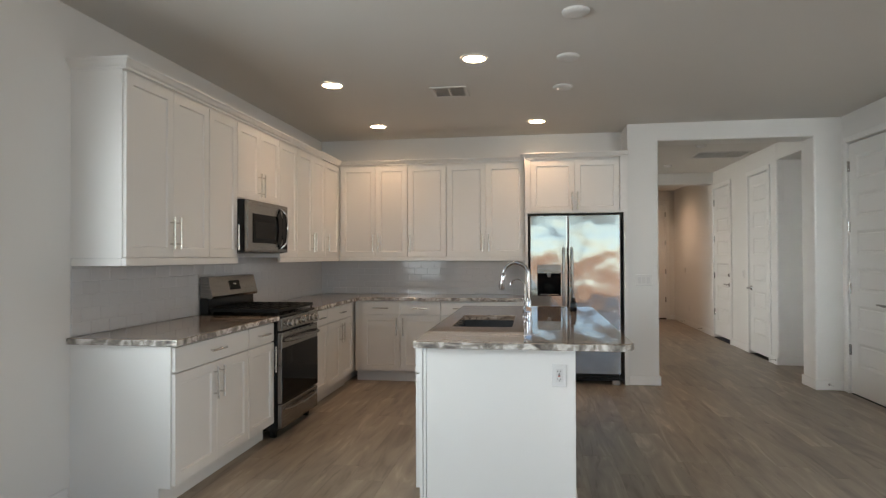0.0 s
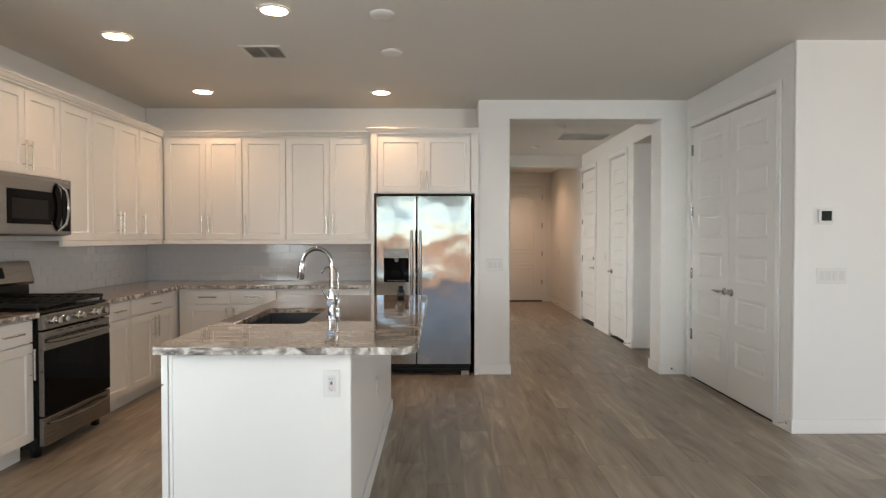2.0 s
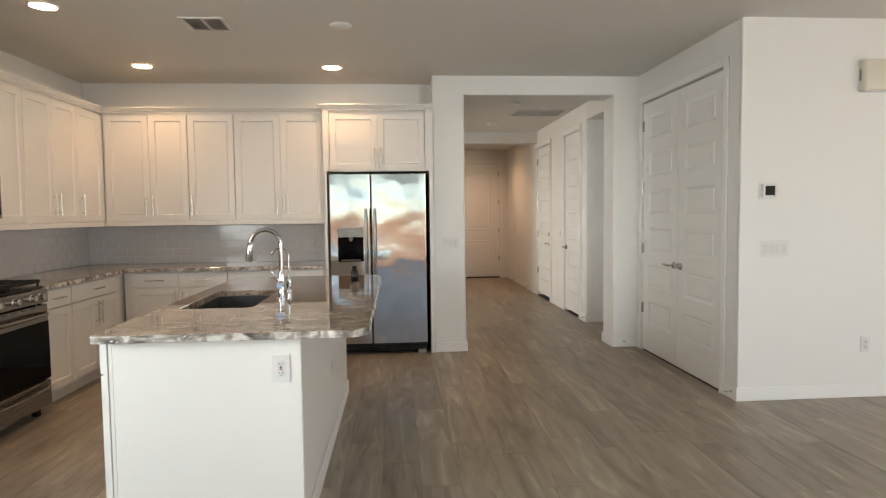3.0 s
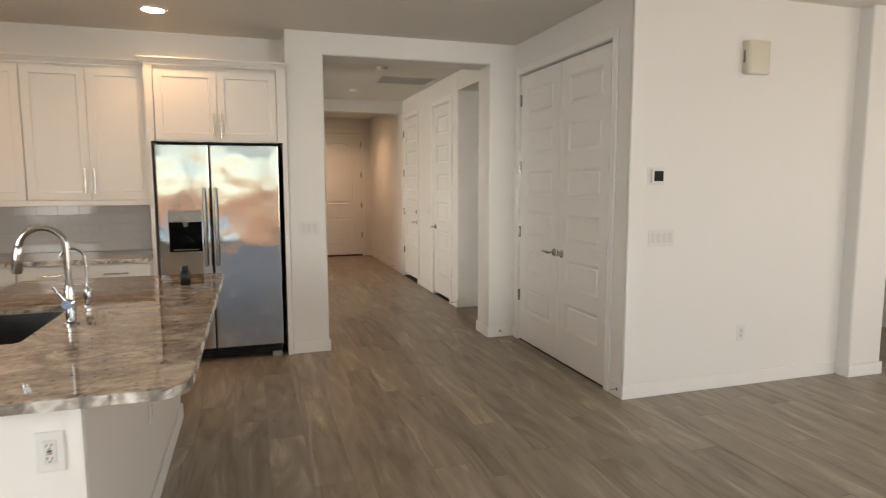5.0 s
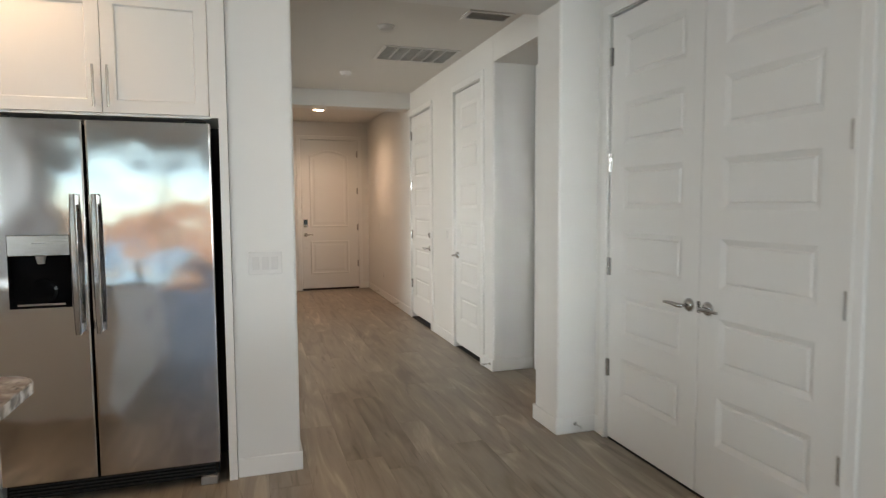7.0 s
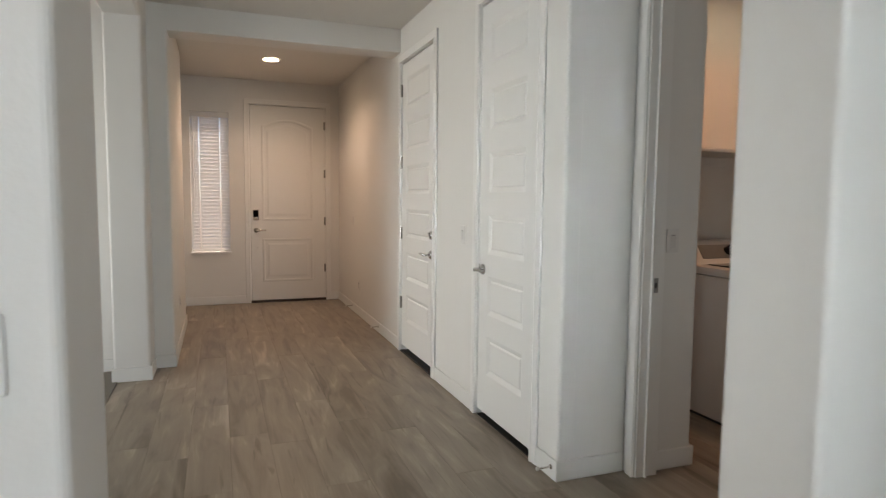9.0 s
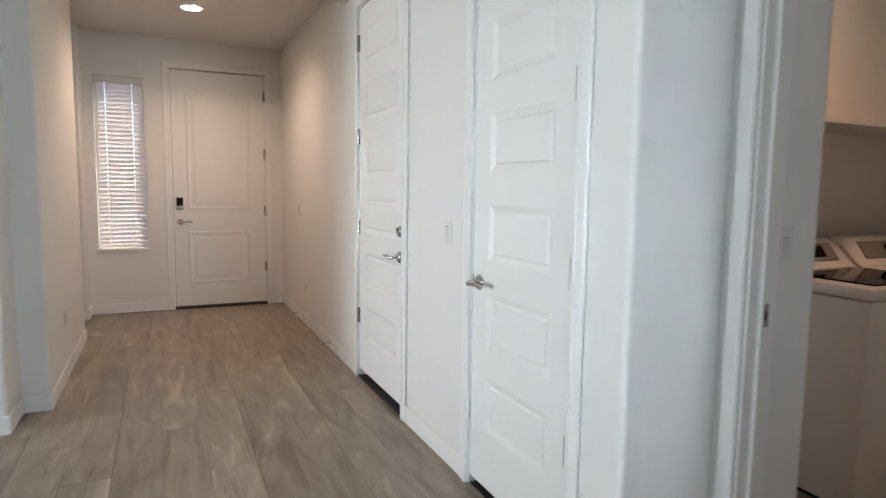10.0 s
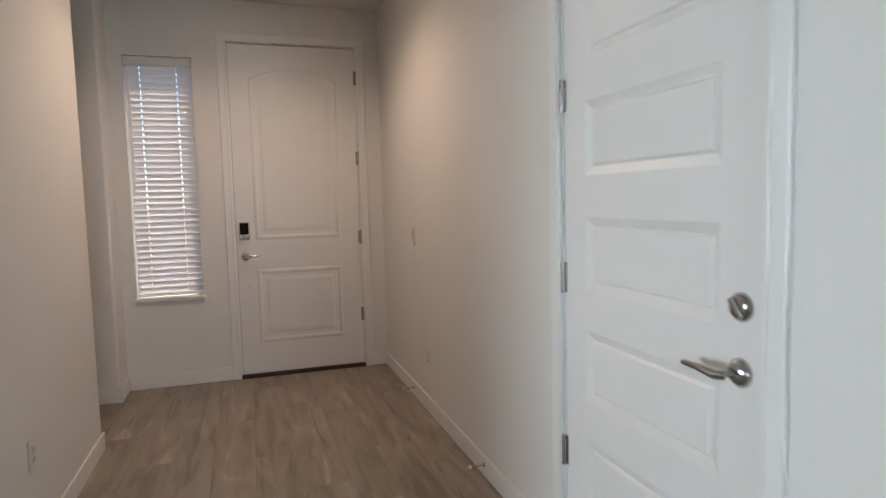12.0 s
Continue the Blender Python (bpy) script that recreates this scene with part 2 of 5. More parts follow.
def let_light_through(m, share, color):
    """Thin plastic that glows softly with the light behind it."""
    n, l = m.node_tree.nodes, m.node_tree.links
    t, mix = n.new("ShaderNodeBsdfTranslucent"), n.new("ShaderNodeMixShader")
    t.inputs["Color"].default_value, mix.inputs[0].default_value = (*color, 1), share
    l.new(n["Principled BSDF"].outputs[0], mix.inputs[1])
    l.new(t.outputs[0], mix.inputs[2])
    l.new(mix.outputs[0], n["Material Output"].inputs["Surface"])


let_light_through(M_BLIND, 0.40, (0.93, 0.91, 0.89))
M_SOIL = material("desert_ground", (0.50, 0.275, 0.125), 0.9, 0, 0.25, 0.25, 0.5, 12)


# ---- mesh helpers ----
def add_box(bm, x0, x1, y0, y1, z0, z1, bevel=0.0, seg=2, edges=None):
    """A box, its edges rounded where bevel is given; edges: 'z' rounds the upright ones alone."""
    g = bmesh.ops.create_cube(bm, size=1.0, matrix=Matrix.Translation(((x0 + x1) / 2, (y0 + y1) / 2, (z0 + z1) / 2)) @ Matrix.Diagonal((x1 - x0, y1 - y0, z1 - z0, 1)))
    if bevel:
        es = {e for v in g["verts"] for e in v.link_edges}
        if edges == "z":
            es = {e for e in es if abs(e.verts[0].co.z - e.verts[1].co.z) > 1e-5}
        bmesh.ops.bevel(bm, geom=list(es), offset=bevel, segments=seg, affect="EDGES", profile=0.5)
    return bm


def box(*a, **k):
    return add_box(bmesh.new(), *a, **k)


def boxes(*rows, bevel=0.0):
    bm = bmesh.new()
    for r in rows:
        add_box(bm, *r, bevel=bevel)
    return bm


def add_rod(bm, a, b, r, seg=12, r2=None):
    """A closed round rod from a to b."""
    a, b = Vector(a), Vector(b)
    turn = (b - a).to_track_quat("Z", "Y").to_matrix().to_4x4()
    bmesh.ops.create_cone(bm, cap_ends=True, segments=seg, radius1=r, radius2=r if r2 is None else r2, depth=(b - a).length, matrix=Matrix.Translation((a + b) / 2) @ turn)
    return bm


def rod(a, b, r, seg=12, r2=None):
    return add_rod(bmesh.new(), a, b, r, seg, r2)


def tube(points, radii, seg=12):
    """A round tube along a smooth row of points."""
    bm = bmesh.new()
    pts = [Vector(p) for p in points]
    rings = []
    up = Vector((0.0123, 1, 0.017))
    for i, p in enumerate(pts):
        d = (pts[min(i + 1, len(pts) - 1)] - pts[max(i - 1, 0)]).normalized()
        s = d.cross(up).normalized()
        u = s.cross(d)
        rings.append([bm.verts.new(p + radii[i] * (math.cos(2 * math.pi * k / seg) * s + math.sin(2 * math.pi * k / seg) * u)) for k in range(seg)])
    for a, b in zip(rings, rings[1:]):
        for k in range(seg):
            bm.faces.new((a[k], a[(k + 1) % seg], b[(k + 1) % seg], b[k]))
    bm.faces.new(rings[0][::-1])
    bm.faces.new(rings[-1])
    return bm


def prism(outline, z0, z1, bevel=0.0, seg=2):
    """An upright prism on an outline in x and y."""
    bm = bmesh.new()
    f = bm.faces.new([bm.verts.new((x, y, z0)) for x, y in outline])
    top = bmesh.ops.extrude_face_region(bm, geom=[f])["geom"]
    bmesh.ops.translate(bm, verts=[v for v in top if isinstance(v, bmesh.types.BMVert)], vec=(0, 0, z1 - z0))
    bmesh.ops.recalc_face_normals(bm, faces=bm.faces)
    if bevel:
        es = [e for e in bm.edges if abs(e.verts[0].co.z - e.verts[1].co.z) < 1e-6]
        bmesh.ops.bevel(bm, geom=es, offset=bevel, segments=seg, affect="EDGES", profile=0.5)
    return bm


def mesh_from(name, bm, mat, smooth=False):
    bmesh.ops.recalc_face_normals(bm, faces=bm.faces)
    me = bpy.data.meshes.new(name)
    bm.to_mesh(me)
    bm.free()
    me.materials.append(mat)
    if smooth:
        for p in me.polygons:
            p.use_smooth = True
        me.set_sharp_from_angle(angle=radians(38))
    return me


def part(name, bm, mat, parent, label="", smooth=False, at=None):
    ob = new(name, mesh_from(name, bm, mat, smooth))
    ob.parent = parent
    if at is not None:
        ob.matrix_basis = at
    return tagged(ob, label)


def thing(name, m, label, category, group="", kind=""):
    ob = new(name)
    ob.empty_display_size = 0.1
    ob.matrix_basis = m
    return tagged(ob, label, category, group, kind)


def solid(name, bm, mat, label, category, kind="structure", smooth=False, group=""):
    return tagged(new(name, mesh_from(name, bm, mat, smooth)), label, category, group, kind)


# ---- the large structure ----
CEIL = 2.74
W = -2.33          # west wall
BACK = 7.15        # kitchen back wall
GATE = 6.745       # wall with the hall opening
EAST = 3.257        # wall with the double doors
HALL = 3.165       # hall's right wall


def wall(name, rows, label, bevel=0.018):
    for r in rows:
        solid(name, box(*r, bevel=bevel, seg=4, edges="z"), M_WALL, label, "wall")


def portal_wall(name, plane, at, thick, u0, u1, openings, label, bevel=0.0):
    """A wall in the plane x = at or y = at with openings (from, to, height) that reach the floor; bevel rounds their edges."""
    bm = bmesh.new()
    line = [(u0, 0.0)]
    for a, b, h in openings:
        line += [(a, 0.0), (a, h), (b, h), (b, 0.0)]
    line += [(u1, 0.0), (u1, CEIL), (u0, CEIL)]
    put = (lambda u, z: (at, u, z)) if plane == "x" else (lambda u, z: (u, at, z))
    f = bm.faces.new([bm.verts.new(put(u, z)) for u, z in line])
    ex = bmesh.ops.extrude_face_region(bm, geom=[f])["geom"]
    bmesh.ops.translate(bm, verts=[v for v in ex if isinstance(v, bmesh.types.BMVert)], vec=(thick, 0, 0) if plane == "x" else (0, thick, 0))
    bmesh.ops.recalc_face_normals(bm, faces=bm.faces)
    if bevel:
        k = 0 if plane == "x" else 1
        es = []
        for e in bm.edges:
            p, q = e.verts[0].co, e.verts[1].co
            if abs(p[k] - q[k]) < 1e-6 and len(e.link_faces) == 2 and e.calc_face_angle() > 1:
                mu, mz = (p[1 - k] + q[1 - k]) / 2, (p.z + q.z) / 2
                if any(a - 0.01 < mu < b + 0.01 and 0.01 < mz < h + 0.01 for a, b, h in openings):
                    es.append(e)
        bmesh.ops.bevel(bm, geom=es, offset=bevel, segments=4, affect="EDGES", profile=0.5)
    return solid(name, bm, M_WALL, label, "wall")


T = "off-white orange-peel painted drywall "
# the opening in the west wall is added to hold the fill window
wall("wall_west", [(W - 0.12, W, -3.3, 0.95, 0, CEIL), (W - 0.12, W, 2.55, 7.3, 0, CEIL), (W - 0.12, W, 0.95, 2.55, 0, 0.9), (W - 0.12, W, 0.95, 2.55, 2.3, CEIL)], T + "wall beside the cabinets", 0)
wall("wall_kitchen_back", [(W, 1.30, BACK, BACK + 0.12, 0, CEIL)], T + "wall behind the cabinets")
portal_wall("wall_gate", "y", GATE, 0.30, 1.178, 3.54, [(1.49, 3.0, 2.553)], T + "wall with a wide hall opening", 0.018)
wall("wall_gate_return", [(1.178, 1.30, 7.046, 7.15, 0, CEIL)], T + "wall beside the refrigerator", 0)
portal_wall("wall_closet", "x", EAST, 0.12, 4.925, GATE - 0.001, [(5.125, 6.615, 2.452)], T + "closet wall with double doors")
wall("wall_niche_corner", [(EAST, EAST + 0.12, 4.90, 4.9245, 0, CEIL)], T + "rounded wall corner", 0.011)
wall("wall_niche", [(EAST + 0.011, 5.25, 4.9005, 5.02, 0, CEIL), (5.165, 5.49, 4.79, 5.03, 0, CEIL), (5.45, 7.0, 4.80, 5.03, 2.50, CEIL)], T + "wall with thermostat and chime")
wall("wall_side_room", [(5.3, 7.12, 6.5, 6.62, 0, CEIL), (5.37, 5.48, 5.0, 6.55, 0, CEIL)], T + "wall of the far side room")
# gap between the pieces is left for the added east window
wall("wall_east", [(7.0, 7.12, -3.3, -1.0, 0, CEIL), (7.0, 7.12, 3.6, 6.6, 0, CEIL), (7.001, 7.119, -1.02, 3.62, 0, 0.5), (7.001, 7.119, -1.02, 3.62, 2.4, CEIL)], T + "wall of the great room")
wall("wall_south", [(W - 0.12, -2.1, -3.32, -3.2, 0, CEIL), (4.6, 4.75, -3.32, -3.2, 0, CEIL), (6.85, 7.12, -3.32, -3.2, 0, CEIL), (-2.12, 6.87, -3.319, -3.201, 2.44, CEIL)], T + "wall round the glass doors")
wall("wall_closet_inside", [(4.1, 4.2, 4.95, 7.0, 0, CEIL), (3.3, 4.2, 6.80, 6.9, 0, CEIL)], T + "wall inside the closet")
wall("wall_hall_corner", [(HALL, HALL + 0.10, 8.156, 8.24, 0, CEIL)], T + "rounded wall corner", 0.018)
portal_wall("wall_hall_right", "x", HALL + 0.0004, 0.12, 8.18, 13.7, [(8.41, 9.115, 2.452), (9.925, 10.76, 2.452)], T + "hall wall with two doors")
wall("wall_recess", [(HALL + 0.02, 3.545, 8.157, 8.27, 0, CEIL), (3.54, 3.66, 7.03, 7.15, 0, CEIL), (3.54, 3.66, 8.064, 8.2, 0, CEIL), (3.541, 3.659, 7.1, 8.1, 2.452, CEIL), (HALL + 0.001, 3.56, 7.03, 8.17, 2.53, CEIL)], T + "recess round the laundry doorway")
wall("wall_laundry", [(3.64, 3.90, 8.105, 8.22, 0, CEIL), (3.80, 3.899, 8.15, 9.05, 0, CEIL), (3.78, 6.1, 9.03, 9.15, 0, CEIL), (6.0, 6.1, 6.9, 9.1, 0, CEIL), (3.5, 6.1, 6.92, 7.044, 0, CEIL)], T + "laundry room wall")
wall("wall_closets_behind", [(4.0, 4.1, 9.12, 13.7, 0, CEIL)], T + "wall behind the hall doors")
wall("wall_foyer_beam", [(1.2, HALL + 0.01, 10.81, 11.06, 2.55, CEIL)], T + "dropped beam before the foyer")
wall("wall_foyer_left", [(1.20, 1.36, 10.81, 12.52, 0, CEIL), (1.05, 1.30, 13.36, 13.70, 0, CEIL), (0.2, 0.32, 10.9, 13.7, 0, CEIL), (0.3, 1.1, 13.5, 13.70, 0, CEIL)], T + "foyer wall with a niche")
wall("wall_front", [(1.28, 1.39, 13.62, 13.76, 0, CEIL), (1.39, 1.83, 13.62, 13.76, 0, 0.65), (1.39, 1.83, 13.62, 13.76, 2.33, CEIL)], T + "front wall round a narrow window", 0)
portal_wall("wall_entrance", "y", 13.62, 0.14, 1.83, 3.3, [(2.06, 2.99, 2.452)], T + "front wall with the entrance door")
portal_wall("wall_hall_left", "x", 0.98, 0.24, 7.151, 10.81, [(7.32, 10.50, 2.55)], T + "wall with a wide opening to the carpeted room", 0.018)
wall("wall_carpet_room", [(-2.9, 1.21, 10.811, 10.93, 0, CEIL), (-2.9, -2.78, 7.2, 8.0, 0, CEIL), (-2.9, -2.78, 10.2, 10.9, 0, CEIL), (-2.899, -2.781, 7.9, 10.3, 0, 0.5), (-2.899, -2.781, 7.9, 10.3, 2.3, CEIL), (-2.9, W, 7.2, 7.3, 0, CEIL)], T + "wall of the carpeted room")
solid("ceiling", box(-3.0, 7.2, -3.4, 13.8, CEIL, CEIL + 0.15), M_CEIL, "off-white textured drywall ceiling", "ceiling")
floor = solid("floor", box(W - 0.1, 7.1, -3.3, 13.75, -0.12, -0.0016), M_GROUT, "wood-look porcelain plank floor, taupe grey", "floor")
solid("floor_carpet", box(-2.85, 1.005, 7.2, 10.9, -0.1, 0.006, bevel=0.004), M_CARPET, "short taupe pile carpet in the side room", "carpet")
solid("ground", box(-400, 400, -400, 400, -0.4, -0.15), M_SOIL, "tan desert ground outside", "ground")


def baseboard(x0, x1, y0, y1):
    return box(x0, x1, y0, y1, 0.0, 0.10, bevel=0.006)


bb = [(1.178, 1.502, GATE - 0.012, GATE - 0.0005), (1.4905, 1.502, GATE, 7.06), (2.988, EAST - 0.0005, GATE - 0.012, GATE - 0.0005), (2.988, 2.9995, GATE, 7.057), (2.988, 3.54, 7.0455, 7.057),
      (EAST - 0.012, EAST - 0.0005, 4.888, 5.06), (EAST - 0.012, EAST - 0.0005, 6.68, GATE - 0.013), (EAST - 0.011, 5.165, 4.89, 4.9015), (5.153, 5.1645, 4.778, 4.889), (5.153, 5.502, 4.778, 4.7895), (5.4905, 5.502, 4.79, 5.04),
      (HALL - 0.012, HALL - 0.0005, 8.145, 8.35), (HALL - 0.012, HALL - 0.0005, 9.18, 9.86), (HALL - 0.012, HALL - 0.0005, 10.82, 13.62), (HALL - 0.011, 3.53, 8.145, 8.1565), (3.665, 3.912, 8.093, 8.1045), (3.9005, 3.912, 8.105, 9.02),
      (1.3605, 1.372, 10.80, 12.53), (1.195, 1.372, 10.798, 10.8095), (1.05, 1.312, 13.348, 13.3595), (1.3005, 1.312, 13.36, 13.62), (1.313, 2.0, 13.608, 13.6195), (3.05, HALL - 0.013, 13.608, 13.6195),
      (0.968, 1.232, 10.488, 10.4995), (1.2205, 1.232, 10.50, 10.797), (0.968, 0.9795, 10.50, 10.80), (-2.7, 0.967, 10.798, 10.8105), (3.92, 5.99, 9.018, 9.0295), (W + 0.0005, W + 0.012, -3.1, 3.13), (5.5, 6.99, 6.488, 6.4995)]
for r in bb:
    tagged(new("baseboard", mesh_from("baseboard", baseboard(*r), M_TRIM)), "white painted baseboard along the wall", "baseboard", "baseboards", "structure")


# ---- doors ----
def lever(parent, x, z, toward, y=-0.0185, mat=M_LEVER):
    """A lever handle on its round rose."""
    h = part("door_handle", tube([(x, y + 0.001, z), (x, y - 0.004, z), (x, y - 0.013, z), (x, y - 0.020, z)], [0.033, 0.033, 0.026, 0.015], 28), mat, parent, "chrome lever handle", True)
    part("lever", tube([(x, y - 0.01, z), (x, y - 0.05, z), (x + toward * 0.012, y - 0.06, z), (x + toward * 0.06, y - 0.06, z + 0.004), (x + toward * 0.115, y - 0.056, z + 0.002)], [0.012, 0.011, 0.011, 0.0095, 0.007], 12), mat, h, "", True)
    return h


def panel_bm(w, h):
    """A moulded panel: sloped edge, sunk groove and a flat field."""
    bm = bmesh.new()
    rings = []
    for inset, y in ((0.0, 0.0), (0.004, 0.0008), (0.027, 0.0125), (0.031, 0.0135), (0.038, 0.0062), (0.042, 0.0055)):
        rings.append([bm.verts.new(p) for p in ((inset, y, inset), (w - inset, y, inset), (w - inset, y, h - inset), (inset, y, h - inset))])
    for a, b in zip(rings, rings[1:]):
        for k in range(4):
            bm.faces.new((a[k], a[(k + 1) % 4], b[(k + 1) % 4], b[k]))
    bm.faces.new(rings[-1])
    return bm


def hinge(parent, x, z):
    part("hinge", add_rod(box(x - 0.016, x + 0.016, -0.0215, -0.0165, z - 0.05, z + 0.05), (x, -0.026, z - 0.052), (x, -0.026, z + 0.052), 0.009, 10), M_HINGE, parent, "satin nickel hinge", True)


def panel_door(name, m, w, h, label, hinge_left, handle=True, bolt=False, handle_z=0.905, z0=0.014):
    """A moulded six-panel door; local x across, front at -y, hung in the opening from x = 0."""
    d = thing(name, m, label, "door", "", "structure")
    stile, n = 0.125, 6
    rails = [0.279 - z0] + [0.125] * 5 + [0.123]
    ph = (h - z0 - sum(rails)) / n
    fr = bmesh.new()
    for a, b in ((0.003, stile), (w - stile, w - 0.003)):
        add_box(fr, a, b, -0.0175, 0.0175, z0, h)
    z = z0
    pm = None
    for k in range(n + 1):
        add_box(fr, stile - 0.001, w - stile + 0.001, -0.0175, 0.0175, z, z + rails[k])
        z += rails[k]
        if k < n:
            if pm is None:
                pm = mesh_from("panel", panel_bm(w - 2 * stile, ph), M_DOOR)
            p = new("panel", pm)
            p.parent, p.matrix_basis = d, pose(stile, -0.0175, z)
            z += ph
    part("leaf_frame", fr, M_DOOR, d)
    part("core", box(stile - 0.002, w - stile + 0.002, -0.002, 0.012, z0, h), M_DOOR, d)
    hx = 0.0 if hinge_left else w
    for k in range(4):
        hinge(d, hx, 0.43 + k * 0.597)
    lx = w - 0.062 if hinge_left else 0.062
    if handle:
        lever(d, lx, handle_z, -1 if hinge_left else 1)
    if bolt:
        zb = handle_z + 0.145
        b = part("deadbolt", tube([(lx, -0.0172, zb), (lx, -0.021, zb), (lx, -0.030, zb), (lx, -0.033, zb)], [0.033, 0.033, 0.026, 0.020], 28), M_LEVER, d, "polished nickel deadbolt", True)
        part("thumb_turn", box(-0.0075, 0.0075, -0.010, 0.0, -0.025, 0.025, bevel=0.004), M_LEVER, b, "", True, at=pose(lx, -0.032, zb, 0, -38, 0))
    if handle:
        ex = w - 0.004 if hinge_left else 0.004
        part("latch_plate", box(ex - 0.006, ex + 0.006, -0.0205, -0.0170, handle_z - 0.028, handle_z + 0.028, bevel=0.001), M_HINGE, d, "nickel latch plate")
    return d


def casing(name, m, w, h, label, width=0.062, sides=(1, 1), depth=0.12, jamb=True):
    """Jamb lining and flat moulded casing round an opening; local x across, front face of the wall at y = 0."""
    t = thing(name, m, label, "trim", "", "structure")
    g = 0.006
    for s, (a, b) in enumerate(((-width - g, -g), (w + g, w + width + g))):
        if sides[s]:
            bm = box(a, b, -0.016, -0.0008, 0, h + width, bevel=0.005)
            inner = (b - 0.02, b - 0.004) if s == 0 else (a + 0.004, a + 0.02)
            add_box(bm, *inner, -0.020, -0.0155, 0, h + 0.02, bevel=0.002)
            part("casing_side", bm, M_TRIM, t)
    part("casing_head", box(-width - g if sides[0] else -g, w + width + g if sides[1] else w + g, -0.0175, -0.001, h + 0.008, h + 0.006 + width, bevel=0.005), M_TRIM, t)
    if jamb:
        part("jamb", box(-0.012, 0.0010, 0.0, depth, 0, h + 0.0005), M_TRIM, t)
        part("jamb", box(w - 0.0010, w + 0.012, 0.0, depth, 0, h + 0.0005), M_TRIM, t)
        part("door_stop_strip", box(-0.003, 0.014, 0.042, 0.053, 0, h - 0.013), M_TRIM, t)
        part("door_stop_strip", box(w - 0.014, w + 0.003, 0.042, 0.053, 0, h - 0.013), M_TRIM, t)
        part("door_stop_strip", box(-0.003, w + 0.003, 0.042, 0.053, h - 0.0125, h + 0.003), M_TRIM, t)
        part("head_jamb", box(-0.012, w + 0.012, 0.0, depth, h + 0.003, h + 0.012), M_TRIM, t)
    return t


def facing_west(x, y):
    """Local x runs to decreasing y; the front looks towards -x."""
    return pose(x, y, 0, 0, 0, -90)


SIX = "white moulded six-panel interior door "
panel_door("door_1", facing_west(EAST + 0.022, 6.612), 0.742, 2.435, SIX + "of a double closet, closed", True)
panel_door("door_2", facing_west(EAST + 0.022, 5.870), 0.742, 2.435, SIX + "of a double closet, closed", False)
casing("trim_closet", facing_west(EAST, 6.612), 1.484, 2.445, "white casing round the closet double doors")
panel_door("door_3", facing_west(HALL + 0.022, 9.11), 0.698, 2.435, SIX + "in the hall, closed", False, z0=0.042)
casing("trim_hall_closet", facing_west(HALL, 9.11), 0.698, 2.445, "white casing round a hall door")
panel_door("door_4", facing_west(HALL + 0.022, 10.757), 0.830, 2.435, SIX + "with deadbolt, closed", True, bolt=True, z0=0.060)
casing("trim_hall_door", facing_west(HALL, 10.757), 0.830, 2.445, "white casing round a hall door")
casing("trim_laundry", facing_west(3.54, 8.064), 0.914, 2.445, "white casing round the open laundry doorway", depth=0.12)
# near-black strips put the shade of the door gaps into colour
for x, y0, y1 in ((EAST + 0.03, 5.128, 6.612), (HALL + 0.03, 8.412, 9.11)):
    solid("threshold", box(x - 0.026, x + 0.07, y0, y1, -0.003, 0.005), M_DARK, "dark strip painted as gap shade under a closed door", "threshold")
# a threshold whose near-black also stands for the shade under the door
solid("threshold", box(HALL - 0.008, HALL + 0.11, 9.928, 10.757, -0.003, 0.010), M_DARK, "dark bronze threshold, blackened as gap shade beneath the deadbolt door", "threshold")


